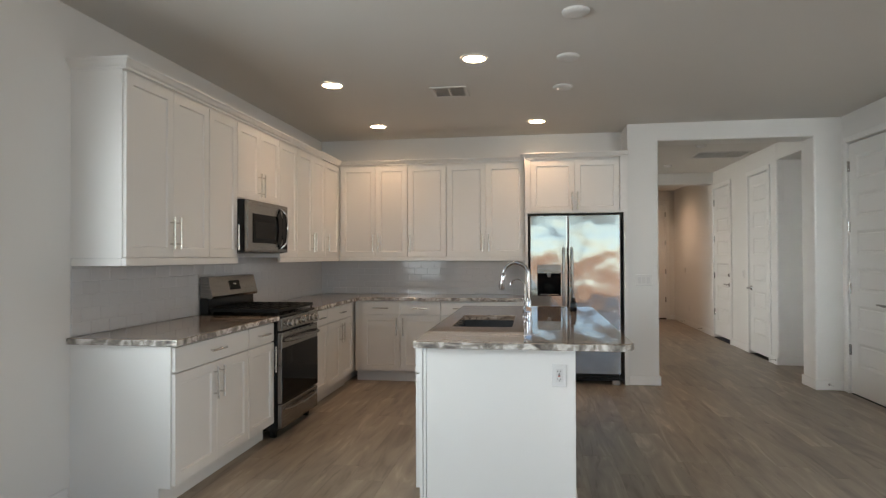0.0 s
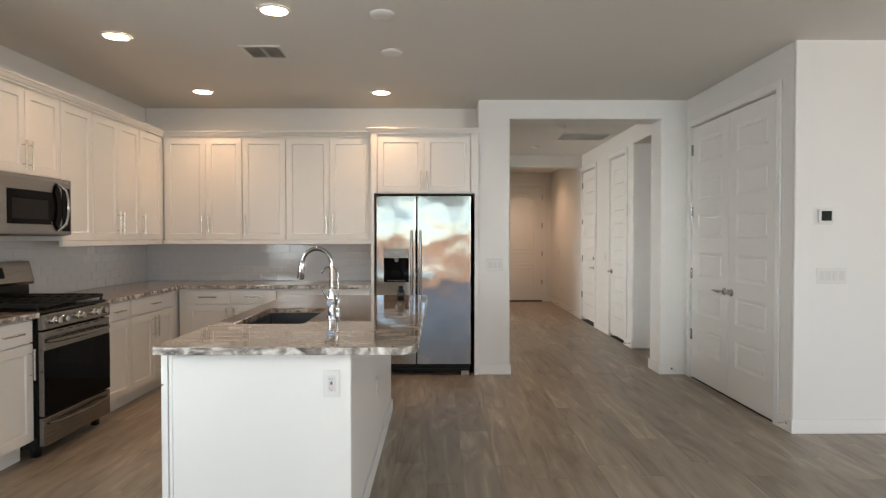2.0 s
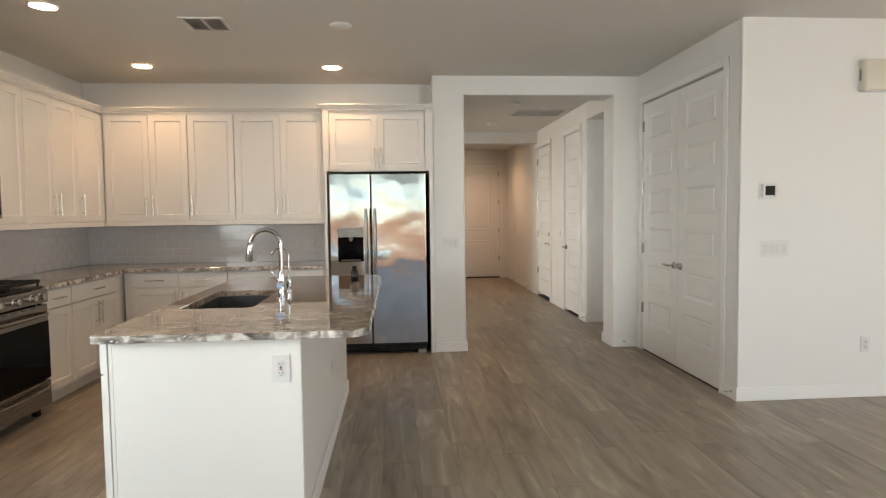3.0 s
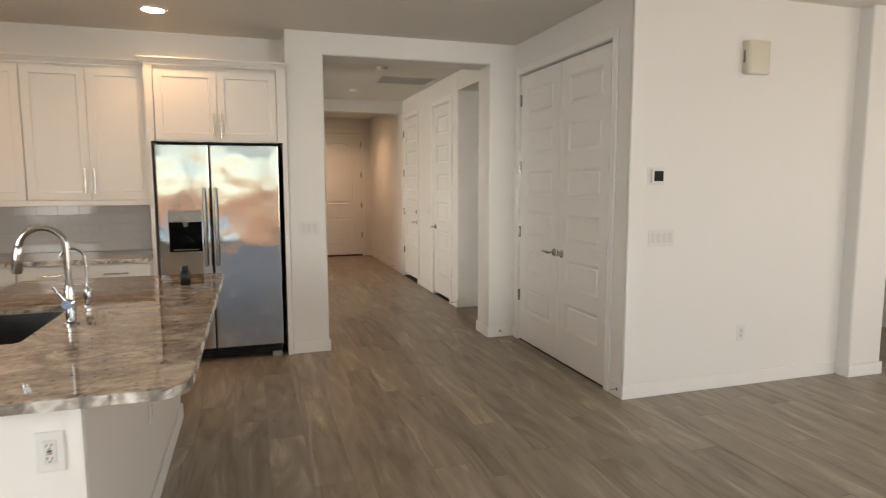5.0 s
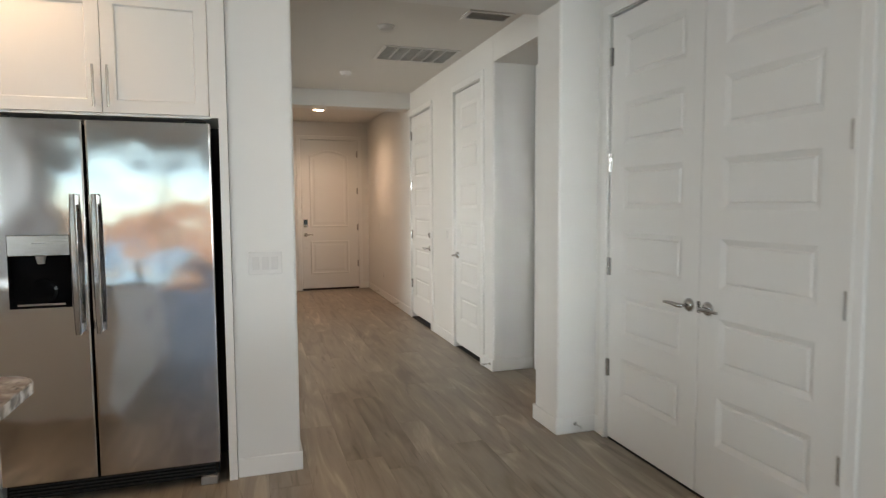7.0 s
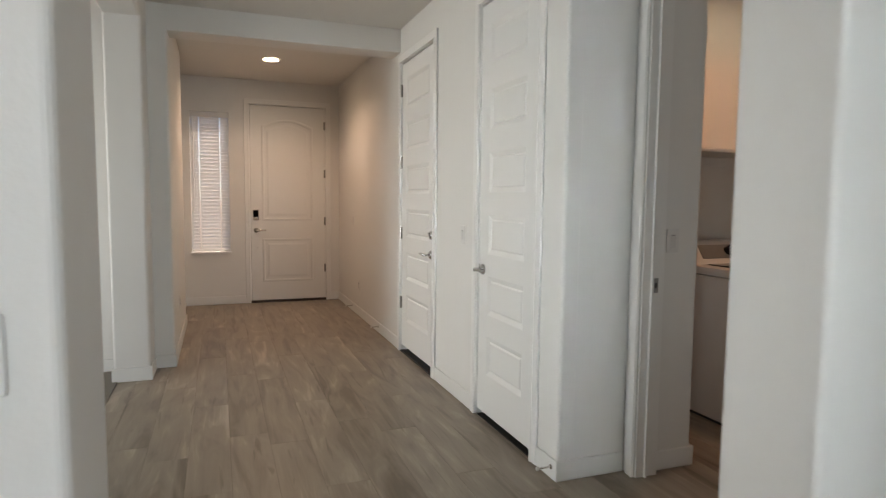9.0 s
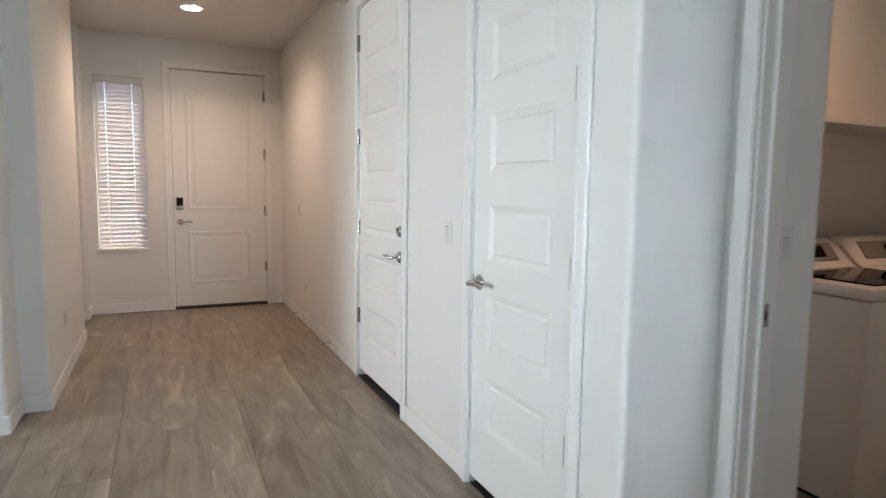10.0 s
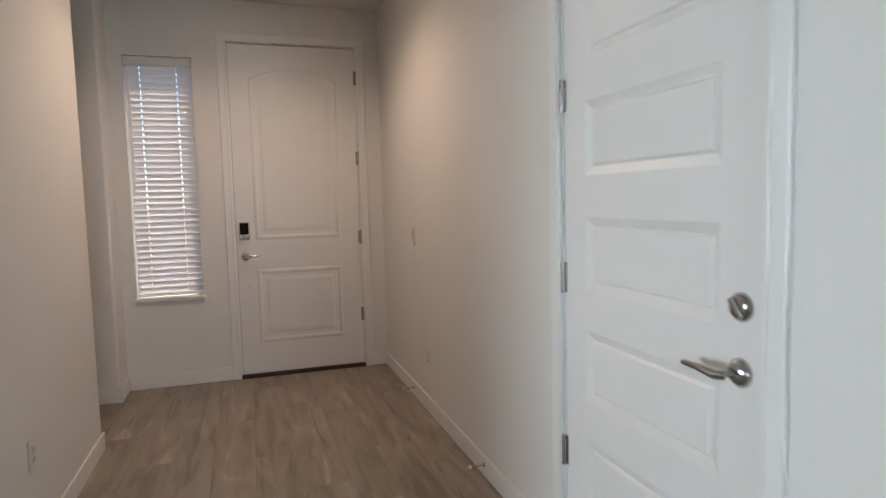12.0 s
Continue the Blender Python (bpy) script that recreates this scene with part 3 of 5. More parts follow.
def front_door():
    """Entrance door with an arched upper panel, keypad lock and lever."""
    w, h = 0.915, 2.442
    d = thing("door_5", pose(2.068, 13.640, 0), "white two-panel entrance door with keypad lock, closed", "door", "", "structure")
    part("slab", box(0.003, w - 0.003, -0.0175, 0.02, 0.03, h, bevel=0.002), M_DOOR, d)

    def raised(x0, x1, z0, z1, arch):
        bm = bmesh.new()
        rings = []
        for inset, y in ((0.0, -0.0177), (0.012, -0.0225), (0.024, -0.0225), (0.036, -0.0182), (0.060, -0.0182), (0.085, -0.022)):
            pts = [(x0 + inset, z0 + inset), (x1 - inset, z0 + inset)]
            n = 14 if arch else 1
            for k in range(n + 1):
                u = k / n
                pts.append((x1 - inset - u * (x1 - x0 - 2 * inset), z1 - inset + arch * math.sin(math.pi * u)))
            rings.append([bm.verts.new((x, y, z)) for x, z in pts])
        for a, b in zip(rings, rings[1:]):
            for k in range(len(a)):
                bm.faces.new((a[k], a[(k + 1) % len(a)], b[(k + 1) % len(a)], b[k]))
        bm.faces.new(rings[-1])
        return bm

    part("panel", raised(0.135, 0.765, 1.03, 2.20, 0.085), M_DOOR, d, "arched upper panel")
    part("panel", raised(0.135, 0.765, 0.26, 0.81, 0.0), M_DOOR, d)
    for k in range(4):
        hinge(d, w, 0.42 + k * 0.602)
    lever(d, 0.062, 0.91, 1, mat=M_NICKEL)
    kp = part("keypad_lock", box(0.022, 0.098, -0.045, -0.0175, 1.035, 1.165, bevel=0.008), M_NICKEL, d, "satin nickel keypad lock", True)
    part("keypad_screen", box(0.030, 0.090, -0.048, -0.0445, 1.075, 1.158, bevel=0.002), M_GLASS_BLACK, kp, "black glass keypad")
    part("peephole", rod((0.462, -0.017, 1.554), (0.462, -0.021, 1.554), 0.008, 12), M_NICKEL, d)
    part("viewer_button", rod((0.075, -0.017, 0.69), (0.075, -0.022, 0.69), 0.012, 12), M_PLASTIC, d)
    for r in ((-0.006, 0.014, 0.0205, 0.045, 0.03, h + 0.01), (w - 0.014, w + 0.006, 0.0205, 0.045, 0.03, h + 0.01), (0.014, w - 0.014, 0.0205, 0.045, h - 0.014, h + 0.01)):
        part("weather_strip", box(*r), M_DARK, d, "dark weather strip")
    casing("trim_front_door", pose(2.068, 13.62, 0), w, 2.445, "white casing round the entrance door", depth=0.13)
    solid("threshold", box(2.06, 2.99, 13.605, 13.75, -0.003, 0.028, bevel=0.004), M_RUBBER, "dark bronze threshold of the entrance door", "threshold")


front_door()


def side_window():
    """Narrow window beside the entrance door, with its blind lowered."""
    w = thing("window_1", pose(1.39, 13.62, 0.65), "narrow white-framed sidelight window beside the entrance door", "window", "", "structure")
    part("window_frame", boxes((0.0, 0.03, 0.08, 0.13, 0, 1.68), (0.41, 0.44, 0.08, 0.13, 0, 1.68), (0.03, 0.41, 0.08, 0.13, 0, 0.03), (0.03, 0.41, 0.08, 0.13, 1.65, 1.68)), M_TRIM, w)
    p = part("pane", box(0.03, 0.41, 0.10, 0.106, 0.03, 1.65), M_GLASS, w)
    p.visible_shadow = False
    part("window_sill", box(-0.012, 0.452, -0.022, 0.08, -0.028, -0.002, bevel=0.005), M_TRIM, w)
    b = thing("window_blind", pose(1.39, 13.62, 0.65), "white horizontal faux-wood blind, lowered and half tilted", "blind")
    part("headrail", box(0.004, 0.436, 0.005, 0.058, 1.615, 1.675, bevel=0.004), M_BLIND, b)
    part("bottom_rail", box(0.008, 0.432, 0.012, 0.052, 0.012, 0.030, bevel=0.004), M_BLIND, b)
    cuts = [0.014, 0.096, 0.106, 0.330, 0.340, 0.434]
    rows = [(a, b, -0.024, 0.024, -0.0014, 0.0014) for a, b in zip(cuts[::2], cuts[1::2])]
    rows += [(a, b, y0, y1, -0.0014, 0.0014) for a, b in ((0.096, 0.106), (0.330, 0.340)) for y0, y1 in ((-0.024, -0.010), (0.010, 0.024))]
    slat = mesh_from("slat", boxes(*rows), M_BLIND)
    n = 38
    for k in range(n):
        s = new("slat", slat)
        s.parent = b
        s.matrix_basis = pose(0, 0.034, 0.052 + k * (1.555 / (n - 1)), -58, 0, 0)
    for x in (0.101, 0.335):
        part("ladder_tape", rod((x, 0.008, 0.03), (x, 0.008, 1.62), 0.0016, 6), M_BLIND, b)
    part("tilt_wand", rod((0.035, -0.004, 0.75), (0.035, -0.004, 1.61), 0.004, 8), M_BLIND, b)


side_window()


def glazing(name, m, w, h, leaves, label, sill=0.0):
    """A row of glass leaves in slim frames; local x across."""
    g = thing(name, m, label, "window", "", "structure")
    f = 0.05
    part("window_frame", boxes((0, w, -0.03, 0.05, 0, f), (0, w, -0.03, 0.05, h - f, h), (0, f, -0.03, 0.05, f, h - f), (w - f, w, -0.03, 0.05, f, h - f)), M_TRIM, g)
    lw = (w - 2 * f) / leaves
    for k in range(leaves):
        a = f + k * lw
        lf = part("leaf", boxes((a, a + 0.05, -0.015, 0.03, f, h - f), (a + lw - 0.05, a + lw, -0.015, 0.03, f, h - f), (a + 0.05, a + lw - 0.05, -0.015, 0.03, f, f + 0.07), (a + 0.05, a + lw - 0.05, -0.015, 0.03, h - f - 0.06, h - f)), M_TRIM, g)
        p = part("pane", box(a + 0.05, a + lw - 0.05, 0.004, 0.010, f + 0.07, h - f - 0.06), M_GLASS, lf)
        p.visible_shadow = False
    return g


glazing("window_2", pose(-2.1, -3.26, 0), 6.7, 2.44, 4, "wide white-framed sliding glass patio doors")
# invented fixed pane, there only to carry the south fill lamp
glazing("fill_window_south", pose(4.75, -3.26, 0), 2.1, 2.44, 1, "white-framed added window beside the patio doors, unseen")
# made-up glazing out of view, round the west fill lamp
glazing("fill_window_west", pose(W - 0.06, 0.95, 0.9, 0, 0, 90), 1.6, 1.4, 2, "white-framed added side window for fill light, unseen")
glazing("window_3", pose(-2.84, 8.0, 0.5, 0, 0, 90), 2.2, 1.8, 2, "white-framed window of the carpeted room")
# unseen window added to frame the east fill lamp
glazing("fill_window_east", pose(7.06, 3.6, 0.5, 0, 0, -90), 4.6, 1.9, 3, "white-framed added side window for fill light, unseen")

# ---- kitchen cabinets ----
def bar_pull(parent, x, z, length, upright, y):
    """A round bar pull on two posts, in front of y."""
    o = 0.030
    if upright:
        bm = rod((x, y - o, z - length / 2), (x, y - o, z + length / 2), 0.0062, 10)
        for s in (-1, 1):
            add_rod(bm, (x, y, z + s * (length / 2 - 0.03)), (x, y - o, z + s * (length / 2 - 0.03)), 0.0045, 8)
    else:
        bm = rod((x - length / 2, y - o, z), (x + length / 2, y - o, z), 0.0062, 10)
        for s in (-1, 1):
            add_rod(bm, (x + s * (length / 2 - 0.03), y, z), (x + s * (length / 2 - 0.03), y - o, z), 0.0045, 8)
    return part("handle", bm, M_NICKEL, parent, "brushed nickel bar pull", True)


def shaker_front(x0, x1, z0, z1, y, rail=0.058):
    """A five-piece shaker front: square frame and a sunk flat panel; y is the back of the front."""
    f = y - 0.020
    bm = bmesh.new()
    rings = []
    for i, d in ((0.0, y), (0.0, f + 0.0012), (0.0012, f), (rail, f), (rail + 0.006, f + 0.010)):
        rings.append([bm.verts.new(p) for p in ((x0 + i, d, z0 + i), (x1 - i, d, z0 + i), (x1 - i, d, z1 - i), (x0 + i, d, z1 - i))])
    for a, b in zip(rings, rings[1:]):
        for k in range(4):
            bm.faces.new((a[k], a[(k + 1) % 4], b[(k + 1) % 4], b[k]))
    bm.faces.new(rings[-1])
    return bm


def cabinet(name, m, w, depth, z0, z1, fronts, label, group, toe=0.0, open_top=False):
    """A cabinet from local x = 0 to w, back at y = 0, fronts towards -y.
    fronts: (kind, x0, x1, z0, z1, handle x or None, handle z)."""
    c = thing(name, m, label, "cabinet", group)
    b = box(0, w, -depth + 0.021, 0, z0 + toe, z1)
    if toe:
        add_box(b, 0.001, w - 0.001, -depth + 0.09, -0.001, z0, z0 + toe)
    part("body", b, M_CAB, c)
    g = 0.0016
    y = -depth + 0.0205
    for kind, x0, x1, a, z, hx, hz in fronts:
        if kind == "door":
            f = part("door", shaker_front(x0 + g, x1 - g, a + g, z - g, y), M_CAB, c)
            if hx is not None:
                bar_pull(f, hx, hz, 0.19, True, y - 0.020)
        else:
            f = part("drawer", box(x0 + g, x1 - g, y - 0.020, y, a + g, z - g, bevel=0.0018), M_CAB, c)
            if hx is not None:
                bar_pull(f, hx, hz, 0.17, False, y - 0.020)
    return c


def on_west(y):
    """Local x runs along +y from y, back against the west wall, fronts towards +x."""
    return pose(W + 0.001, y, 0, 0, 0, 90)


def on_back(x):
    return pose(x, BACK - 0.001, 0)


BG, UG = "base cabinets along the kitchen walls", "wall cabinets along the kitchen walls"
WB = "white shaker base cabinet, nickel pulls, "
WU = "white shaker wall cabinet, nickel pulls, "
DZ0, DZ1, DR1 = 0.125, 0.725, 0.868
bd = 0.62
cabinet("base_cabinet", on_west(3.155), 0.860, bd, 0, 0.8785, [("door", 0.010, 0.445, DZ0, DZ1, 0.410, 0.60), ("door", 0.445, 0.857, DZ0, DZ1, 0.480, 0.60), ("drawer", 0.010, 0.857, DZ1 + 0.008, DR1, 0.43, 0.80)], WB + "one wide drawer over two doors", BG, 0.115)
cabinet("base_cabinet", on_west(4.016), 0.404, bd, 0, 0.8785, [("door", 0.003, 0.401, DZ0, DZ1, 0.370, 0.60), ("drawer", 0.003, 0.401, DZ1 + 0.008, DR1, 0.20, 0.80)], WB + "one drawer over one door", BG, 0.115)
cabinet("base_cabinet", on_west(5.190), 0.410, bd, 0, 0.8785, [("door", 0.003, 0.407, DZ0, DZ1, None, 0), ("drawer", 0.003, 0.407, DZ1 + 0.008, DR1, 0.20, 0.80)], WB + "beside the range", BG, 0.115)
cabinet("base_cabinet", on_west(5.601), 0.780, bd, 0, 0.8785, [("door", 0.003, 0.390, DZ0, DZ1, 0.355, 0.60), ("door", 0.390, 0.777, DZ0, DZ1, 0.425, 0.60), ("drawer", 0.003, 0.777, DZ1 + 0.008, DR1, 0.39, 0.80)], WB + "near the room corner", BG, 0.115)
cabinet("base_cabinet", on_west(6.382), 0.760, 0.598, 0, 0.8785, [], "white blind corner base cabinet under the counter", BG, 0.115)
cabinet("base_cabinet", on_back(-1.730), 0.944, 0.61, 0, 0.8785, [("door", 0.075, 0.502, DZ0, DZ1, 0.467, 0.60), ("door", 0.502, 0.942, DZ0, DZ1, 0.537, 0.60), ("drawer", 0.075, 0.502, DZ1 + 0.008, DR1, 0.29, 0.80), ("drawer", 0.502, 0.942, DZ1 + 0.008, DR1, 0.72, 0.80)], WB + "two drawers over two doors", BG, 0.115)
cabinet("base_cabinet", on_back(-0.785), 0.890, 0.61, 0, 0.8785, [("door", 0.003, 0.445, DZ0, DZ1, 0.410, 0.60), ("door", 0.445, 0.887, DZ0, DZ1, 0.480, 0.60), ("drawer", 0.003, 0.445, DZ1 + 0.008, DR1, 0.22, 0.80), ("drawer", 0.445, 0.887, DZ1 + 0.008, DR1, 0.66, 0.80)], WB + "next to the refrigerator", BG, 0.115)
UB, UT, HZ = 1.352, 2.385, 1.50
cabinet("wall_cabinet", on_west(3.155), 0.865, 0.33, UB - 0.002, UT, [("door", 0.008, 0.450, UB, UT - 0.012, 0.417, HZ), ("door", 0.450, 0.863, UB, UT - 0.012, 0.483, HZ)], WU + "two tall doors", UG)
cabinet("wall_cabinet", on_west(4.021), 0.399, 0.33, UB - 0.002, UT, [("door", 0.002, 0.396, UB, UT - 0.012, 0.362, HZ)], WU + "one tall door", UG)
cabinet("wall_cabinet", on_west(4.421), 0.758, 0.33, 1.80, UT, [("door", 0.002, 0.379, 1.803, UT - 0.012, 0.347, 1.93), ("door", 0.379, 0.756, 1.803, UT - 0.012, 0.411, 1.93)], WU + "short, over the microwave", UG)
cabinet("wall_cabinet", on_west(5.180), 0.410, 0.33, UB - 0.002, UT, [("door", 0.002, 0.408, UB, UT - 0.012, 0.030, HZ)], WU + "one tall door beside the microwave", UG)
cabinet("wall_cabinet", on_west(5.591), 0.770, 0.33, UB - 0.002, UT, [("door", 0.002, 0.394, UB, UT - 0.012, 0.362, HZ), ("door", 0.394, 0.768, UB, UT - 0.012, 0.427, HZ)], WU + "two tall doors near the corner", UG)
cc = cabinet("wall_cabinet", on_west(6.362), 0.470, 0.33, UB - 0.002, UT, [("door", 0.002, 0.440, UB, UT - 0.012, 0.035, HZ)], WU + "one tall door at the corner", UG)
part("corner_filler", box(0.442, 0.4695, -0.3285, -0.300, UB, UT - 0.012), M_CAB, cc)
cabinet("wall_cabinet", on_back(-2.0), 0.797, 0.33, UB - 0.002, UT, [("door", 0.020, 0.432, UB, UT - 0.012, 0.400, HZ), ("door", 0.432, 0.795, UB, UT - 0.012, 0.464, HZ)], WU + "two doors on the back wall", UG)
cabinet("wall_cabinet", on_back(-1.202), 0.440, 0.33, UB - 0.002, UT, [("door", 0.002, 0.438, UB, UT - 0.012, 0.034, HZ)], WU + "one door on the back wall", UG)
cabinet("wall_cabinet", on_back(-0.761), 0.864, 0.33, UB - 0.002, UT, [("door", 0.002, 0.440, UB, UT - 0.012, 0.407, HZ), ("door", 0.440, 0.862, UB, UT - 0.012, 0.473, HZ)], WU + "two doors beside the refrigerator", UG)
fc = cabinet("refrigerator_cabinet", on_back(0.106), 1.070, 0.41, 1.812, 2.40, [("door", 0.062, 0.527, 1.822, 2.378, 0.497, 1.94), ("door", 0.527, 0.990, 1.822, 2.378, 0.557, 1.94)], "white shaker cabinet over the refrigerator with side panels", "")
part("side_panel", box(0.0, 0.030, -0.43, -0.001, 0, 1.8115), M_CAB, fc)
part("side_panel", box(1.030, 1.069, -0.43, -0.001, 0, 1.8115), M_CAB, fc)
part("face_stile", box(0.0, 0.060, -0.431, -0.390, 1.8118, 2.40), M_CAB, fc)
part("face_stile", box(0.992, 1.069, -0.431, -0.390, 1.8118, 2.40), M_CAB, fc)


def crown(name, runs, label):
    """Crown moulding: a stepped and coved strip along the top front of the cabinets. runs: (x0, y0, x1, y1, out x, out y)."""
    c = thing(name, pose(0, 0, 0), label, "moulding")
    prof = [(0.0, 0.0), (0.006, 0.0), (0.008, 0.012), (0.020, 0.020), (0.034, 0.038), (0.044, 0.046), (0.044, 0.058), (0.0, 0.058)]
    for x0, y0, z0, x1, y1, ox, oy, a0, a1 in runs:
        bm = bmesh.new()
        dx, dy = (x1 - x0), (y1 - y0)
        ln = math.hypot(dx, dy)
        dx, dy = dx / ln, dy / ln
        ends = []
        for (px, py, k) in ((x0, y0, a0), (x1, y1, a1)):
            ends.append([bm.verts.new((px + ox * p + dx * k * p, py + oy * p + dy * k * p, z0 + q)) for p, q in prof])
        for k in range(len(prof)):
            bm.faces.new((ends[0][k], ends[0][(k + 1) % len(prof)], ends[1][(k + 1) % len(prof)], ends[1][k]))
        bm.faces.new(ends[0])
        bm.faces.new(ends[1][::-1])
        part("moulding_run", bm, M_CAB, c)
    return c


crown("crown_moulding", [(-2.0, 3.155, 2.384, -2.0, 6.82, 1, 0, -1, -1), (W + 0.002, 3.155, 2.384, -2.0, 3.155, 0, -1, 0, 1), (-2.0, 6.82, 2.384, 0.104, 6.82, 0, -1, 1, 0)], "white crown moulding along the top of the wall cabinets")
crown("crown_moulding", [(0.106, 6.718, 2.400, 1.176, 6.718, 0, -1, -1, 0), (0.106, 6.82, 2.400, 0.106, 6.718, -1, 0, 0, 1)], "white crown moulding on the refrigerator cabinet")
lr = thing("light_rail", pose(0, 0, 0), "white light rail under the wall cabinets", "moulding")
part("rail_run", box(-2.022, -1.994, 3.156, 4.42, 1.306, 1.349, bevel=0.004), M_CAB, lr)
part("rail_run", box(-2.022, -1.994, 5.182, 6.80, 1.306, 1.349, bevel=0.004), M_CAB, lr)
part("rail_run", box(W + 0.002, -2.023, 3.156, 3.176, 1.306, 1.349, bevel=0.004), M_CAB, lr)
part("rail_run", box(-2.0, 0.103, 6.812, 6.840, 1.306, 1.349, bevel=0.004), M_CAB, lr)


# ---- counters and island ----
def rounded(x0, x1, y0, y1, radii, n=6):
    """A rectangle's outline with its corners rounded: radii from (x0, y0) round to (x0, y1)."""
    pts = []
    for (cx, cy, a0), r in zip(((x0, y0, 180), (x1, y0, 270), (x1, y1, 0), (x0, y1, 90)), radii):
        sx, sy = (1 if cx == x0 else -1), (1 if cy == y0 else -1)
        for k in range(n + 1):
            a = radians(a0 + 90 * k / n)
            pts.append((cx + sx * r + r * math.cos(a), cy + sy * r + r * math.sin(a)))
    return pts


def slab_with_hole(outer, hole, z0, z1, bevel):
    bm = bmesh.new()
    es = []
    for loop in (outer, hole):
        if not loop:
            continue
        vs = [bm.verts.new((x, y, z0)) for x, y in loop]
        es += [bm.edges.new((a, b)) for a, b in zip(vs, vs[1:] + vs[:1])]
    bmesh.ops.triangle_fill(bm, use_beauty=True, use_dissolve=False, edges=es)
    top = bmesh.ops.extrude_face_region(bm, geom=list(bm.faces))["geom"]
    bmesh.ops.translate(bm, verts=[v for v in top if isinstance(v, bmesh.types.BMVert)], vec=(0, 0, z1 - z0))
    bmesh.ops.recalc_face_normals(bm, faces=bm.faces)
    sharp = [e for e in bm.edges if len(e.link_faces) == 2 and e.calc_face_angle() > 1.2 and abs(e.verts[0].co.z - e.verts[1].co.z) < 1e-6]
    bmesh.ops.bevel(bm, geom=sharp, offset=bevel, segments=3, affect="EDGES", profile=0.5)
    return bm


GR = "polished brown and cream granite "

def counter(name, outline, hole, label, face):
    """A granite slab and the chiselled face along its open edges; face: runs of points along the outside."""
    c = thing(name, pose(0, 0, 0), GR + label, "countertop")
    part("slab", slab_with_hole(outline, hole, 0.879, 0.915, 0.004), M_GRANITE, c)
    bm = bmesh.new()
    for run in face:
        pts = [Vector((x, y, 0)) for x, y in run]
        rows = []
        fine = [pts[0]]
        for p, q in zip(pts, pts[1:]):
            k = max(1, round((q - p).length / 0.014))
            fine += [p.lerp(q, i / k) for i in range(1, k + 1)]
        for i, p in enumerate(fine):
            d = (fine[min(i + 1, len(fine) - 1)] - fine[max(i - 1, 0)]).normalized()
            out = Vector((d.y, -d.x, 0))
            ring = [p - out * 0.004 + Vector((0, 0, 0.8795))]
            for z in (0.8815, 0.889, 0.897, 0.905, 0.9105):
                ring.append(p + out * random.uniform(0.0004, 0.0036) + Vector((0, 0, z)))
            ring.append(p - out * 0.004 + Vector((0, 0, 0.9135)))
            rows.append([bm.verts.new(v) for v in ring])
        for a, b in zip(rows, rows[1:]):
            for k in range(len(a) - 1):
                bm.faces.new((a[k], b[k], b[k + 1], a[k + 1]))
            bm.faces.new((a[-1], b[-1], b[0], a[0]))
        bm.faces.new(rows[0])
        bm.faces.new(rows[-1][::-1])
    part("front_edge", bm, M_GRANITE_EDGE, c, "chipped grey and cream granite edge")
    return c


counter("countertop", [(W + 0.002, 3.125), (-1.675, 3.125), (-1.675, 4.428), (W + 0.002, 4.428)], None, "counter beside the range", [[(W + 0.004, 3.125), (-1.675, 3.125), (-1.675, 4.426)]])
counter("countertop", [(W + 0.002, 5.186), (-1.675, 5.186), (-1.675, 6.505), (0.104, 6.505), (0.104, BACK - 0.002), (W + 0.002, BACK - 0.002)], None, "counter round the kitchen corner", [[(-1.675, 5.188), (-1.675, 6.505), (0.102, 6.505)]])
IX0, IX1, IY0, IY1 = -0.429, 0.396, 3.305, 5.46
ISLAND_TOP = rounded(-0.426, 0.690, 3.24, 5.52, (0.025, 0.09, 0.09, 0.025))
sink_hole = rounded(-0.315, 0.060, 3.92, 4.66, (0.03,) * 4, 4)
counter("island_countertop", ISLAND_TOP, sink_hole[::-1], "island top with sink cut-out", [ISLAND_TOP + ISLAND_TOP[:1]])
isl = thing("kitchen_island", pose(0, 0, 0), "white panelled kitchen island with drawers on one side", "island")
part("body", boxes((IX0 + 0.022, IX1, IY0 + 0.02, IY1, 0.0, 0.66), (IX0 + 0.022, -0.33, IY0 + 0.02, IY1, 0.66, 0.8785), (0.075, IX1, IY0 + 0.02, IY1, 0.66, 0.8785), (-0.33, 0.075, IY0 + 0.02, 3.90, 0.66, 0.8785), (-0.33, 0.075, 4.68, IY1, 0.66, 0.8785)), M_CAB, isl)
part("end_panel", box(-0.366, IX1 + 0.006, IY0, IY0 + 0.0195, 0.0, 0.8785, bevel=0.0015), M_CAB, isl)
part("corner_stile", box(IX0 + 0.024, -0.388, IY0 + 0.002, IY0 + 0.022, 0.0, 0.8785, bevel=0.0015), M_CAB, isl)
part("corner_stile", box(-0.385, -0.370, IY0 + 0.006, IY0 + 0.022, 0.0, 0.8785, bevel=0.0015), M_CAB, isl)
part("side_panel", box(IX1 + 0.0005, IX1 + 0.007, IY0 + 0.0205, IY1, 0.0, 0.8785), M_CAB, isl)
part("baseboard", box(IX1 + 0.0075, IX1 + 0.020, IY0 + 0.001, IY1 + 0.015, 0, 0.10, bevel=0.006), M_TRIM, isl)
ys = [3.335, 3.70, 4.06, 4.53, 5.0, 5.455]
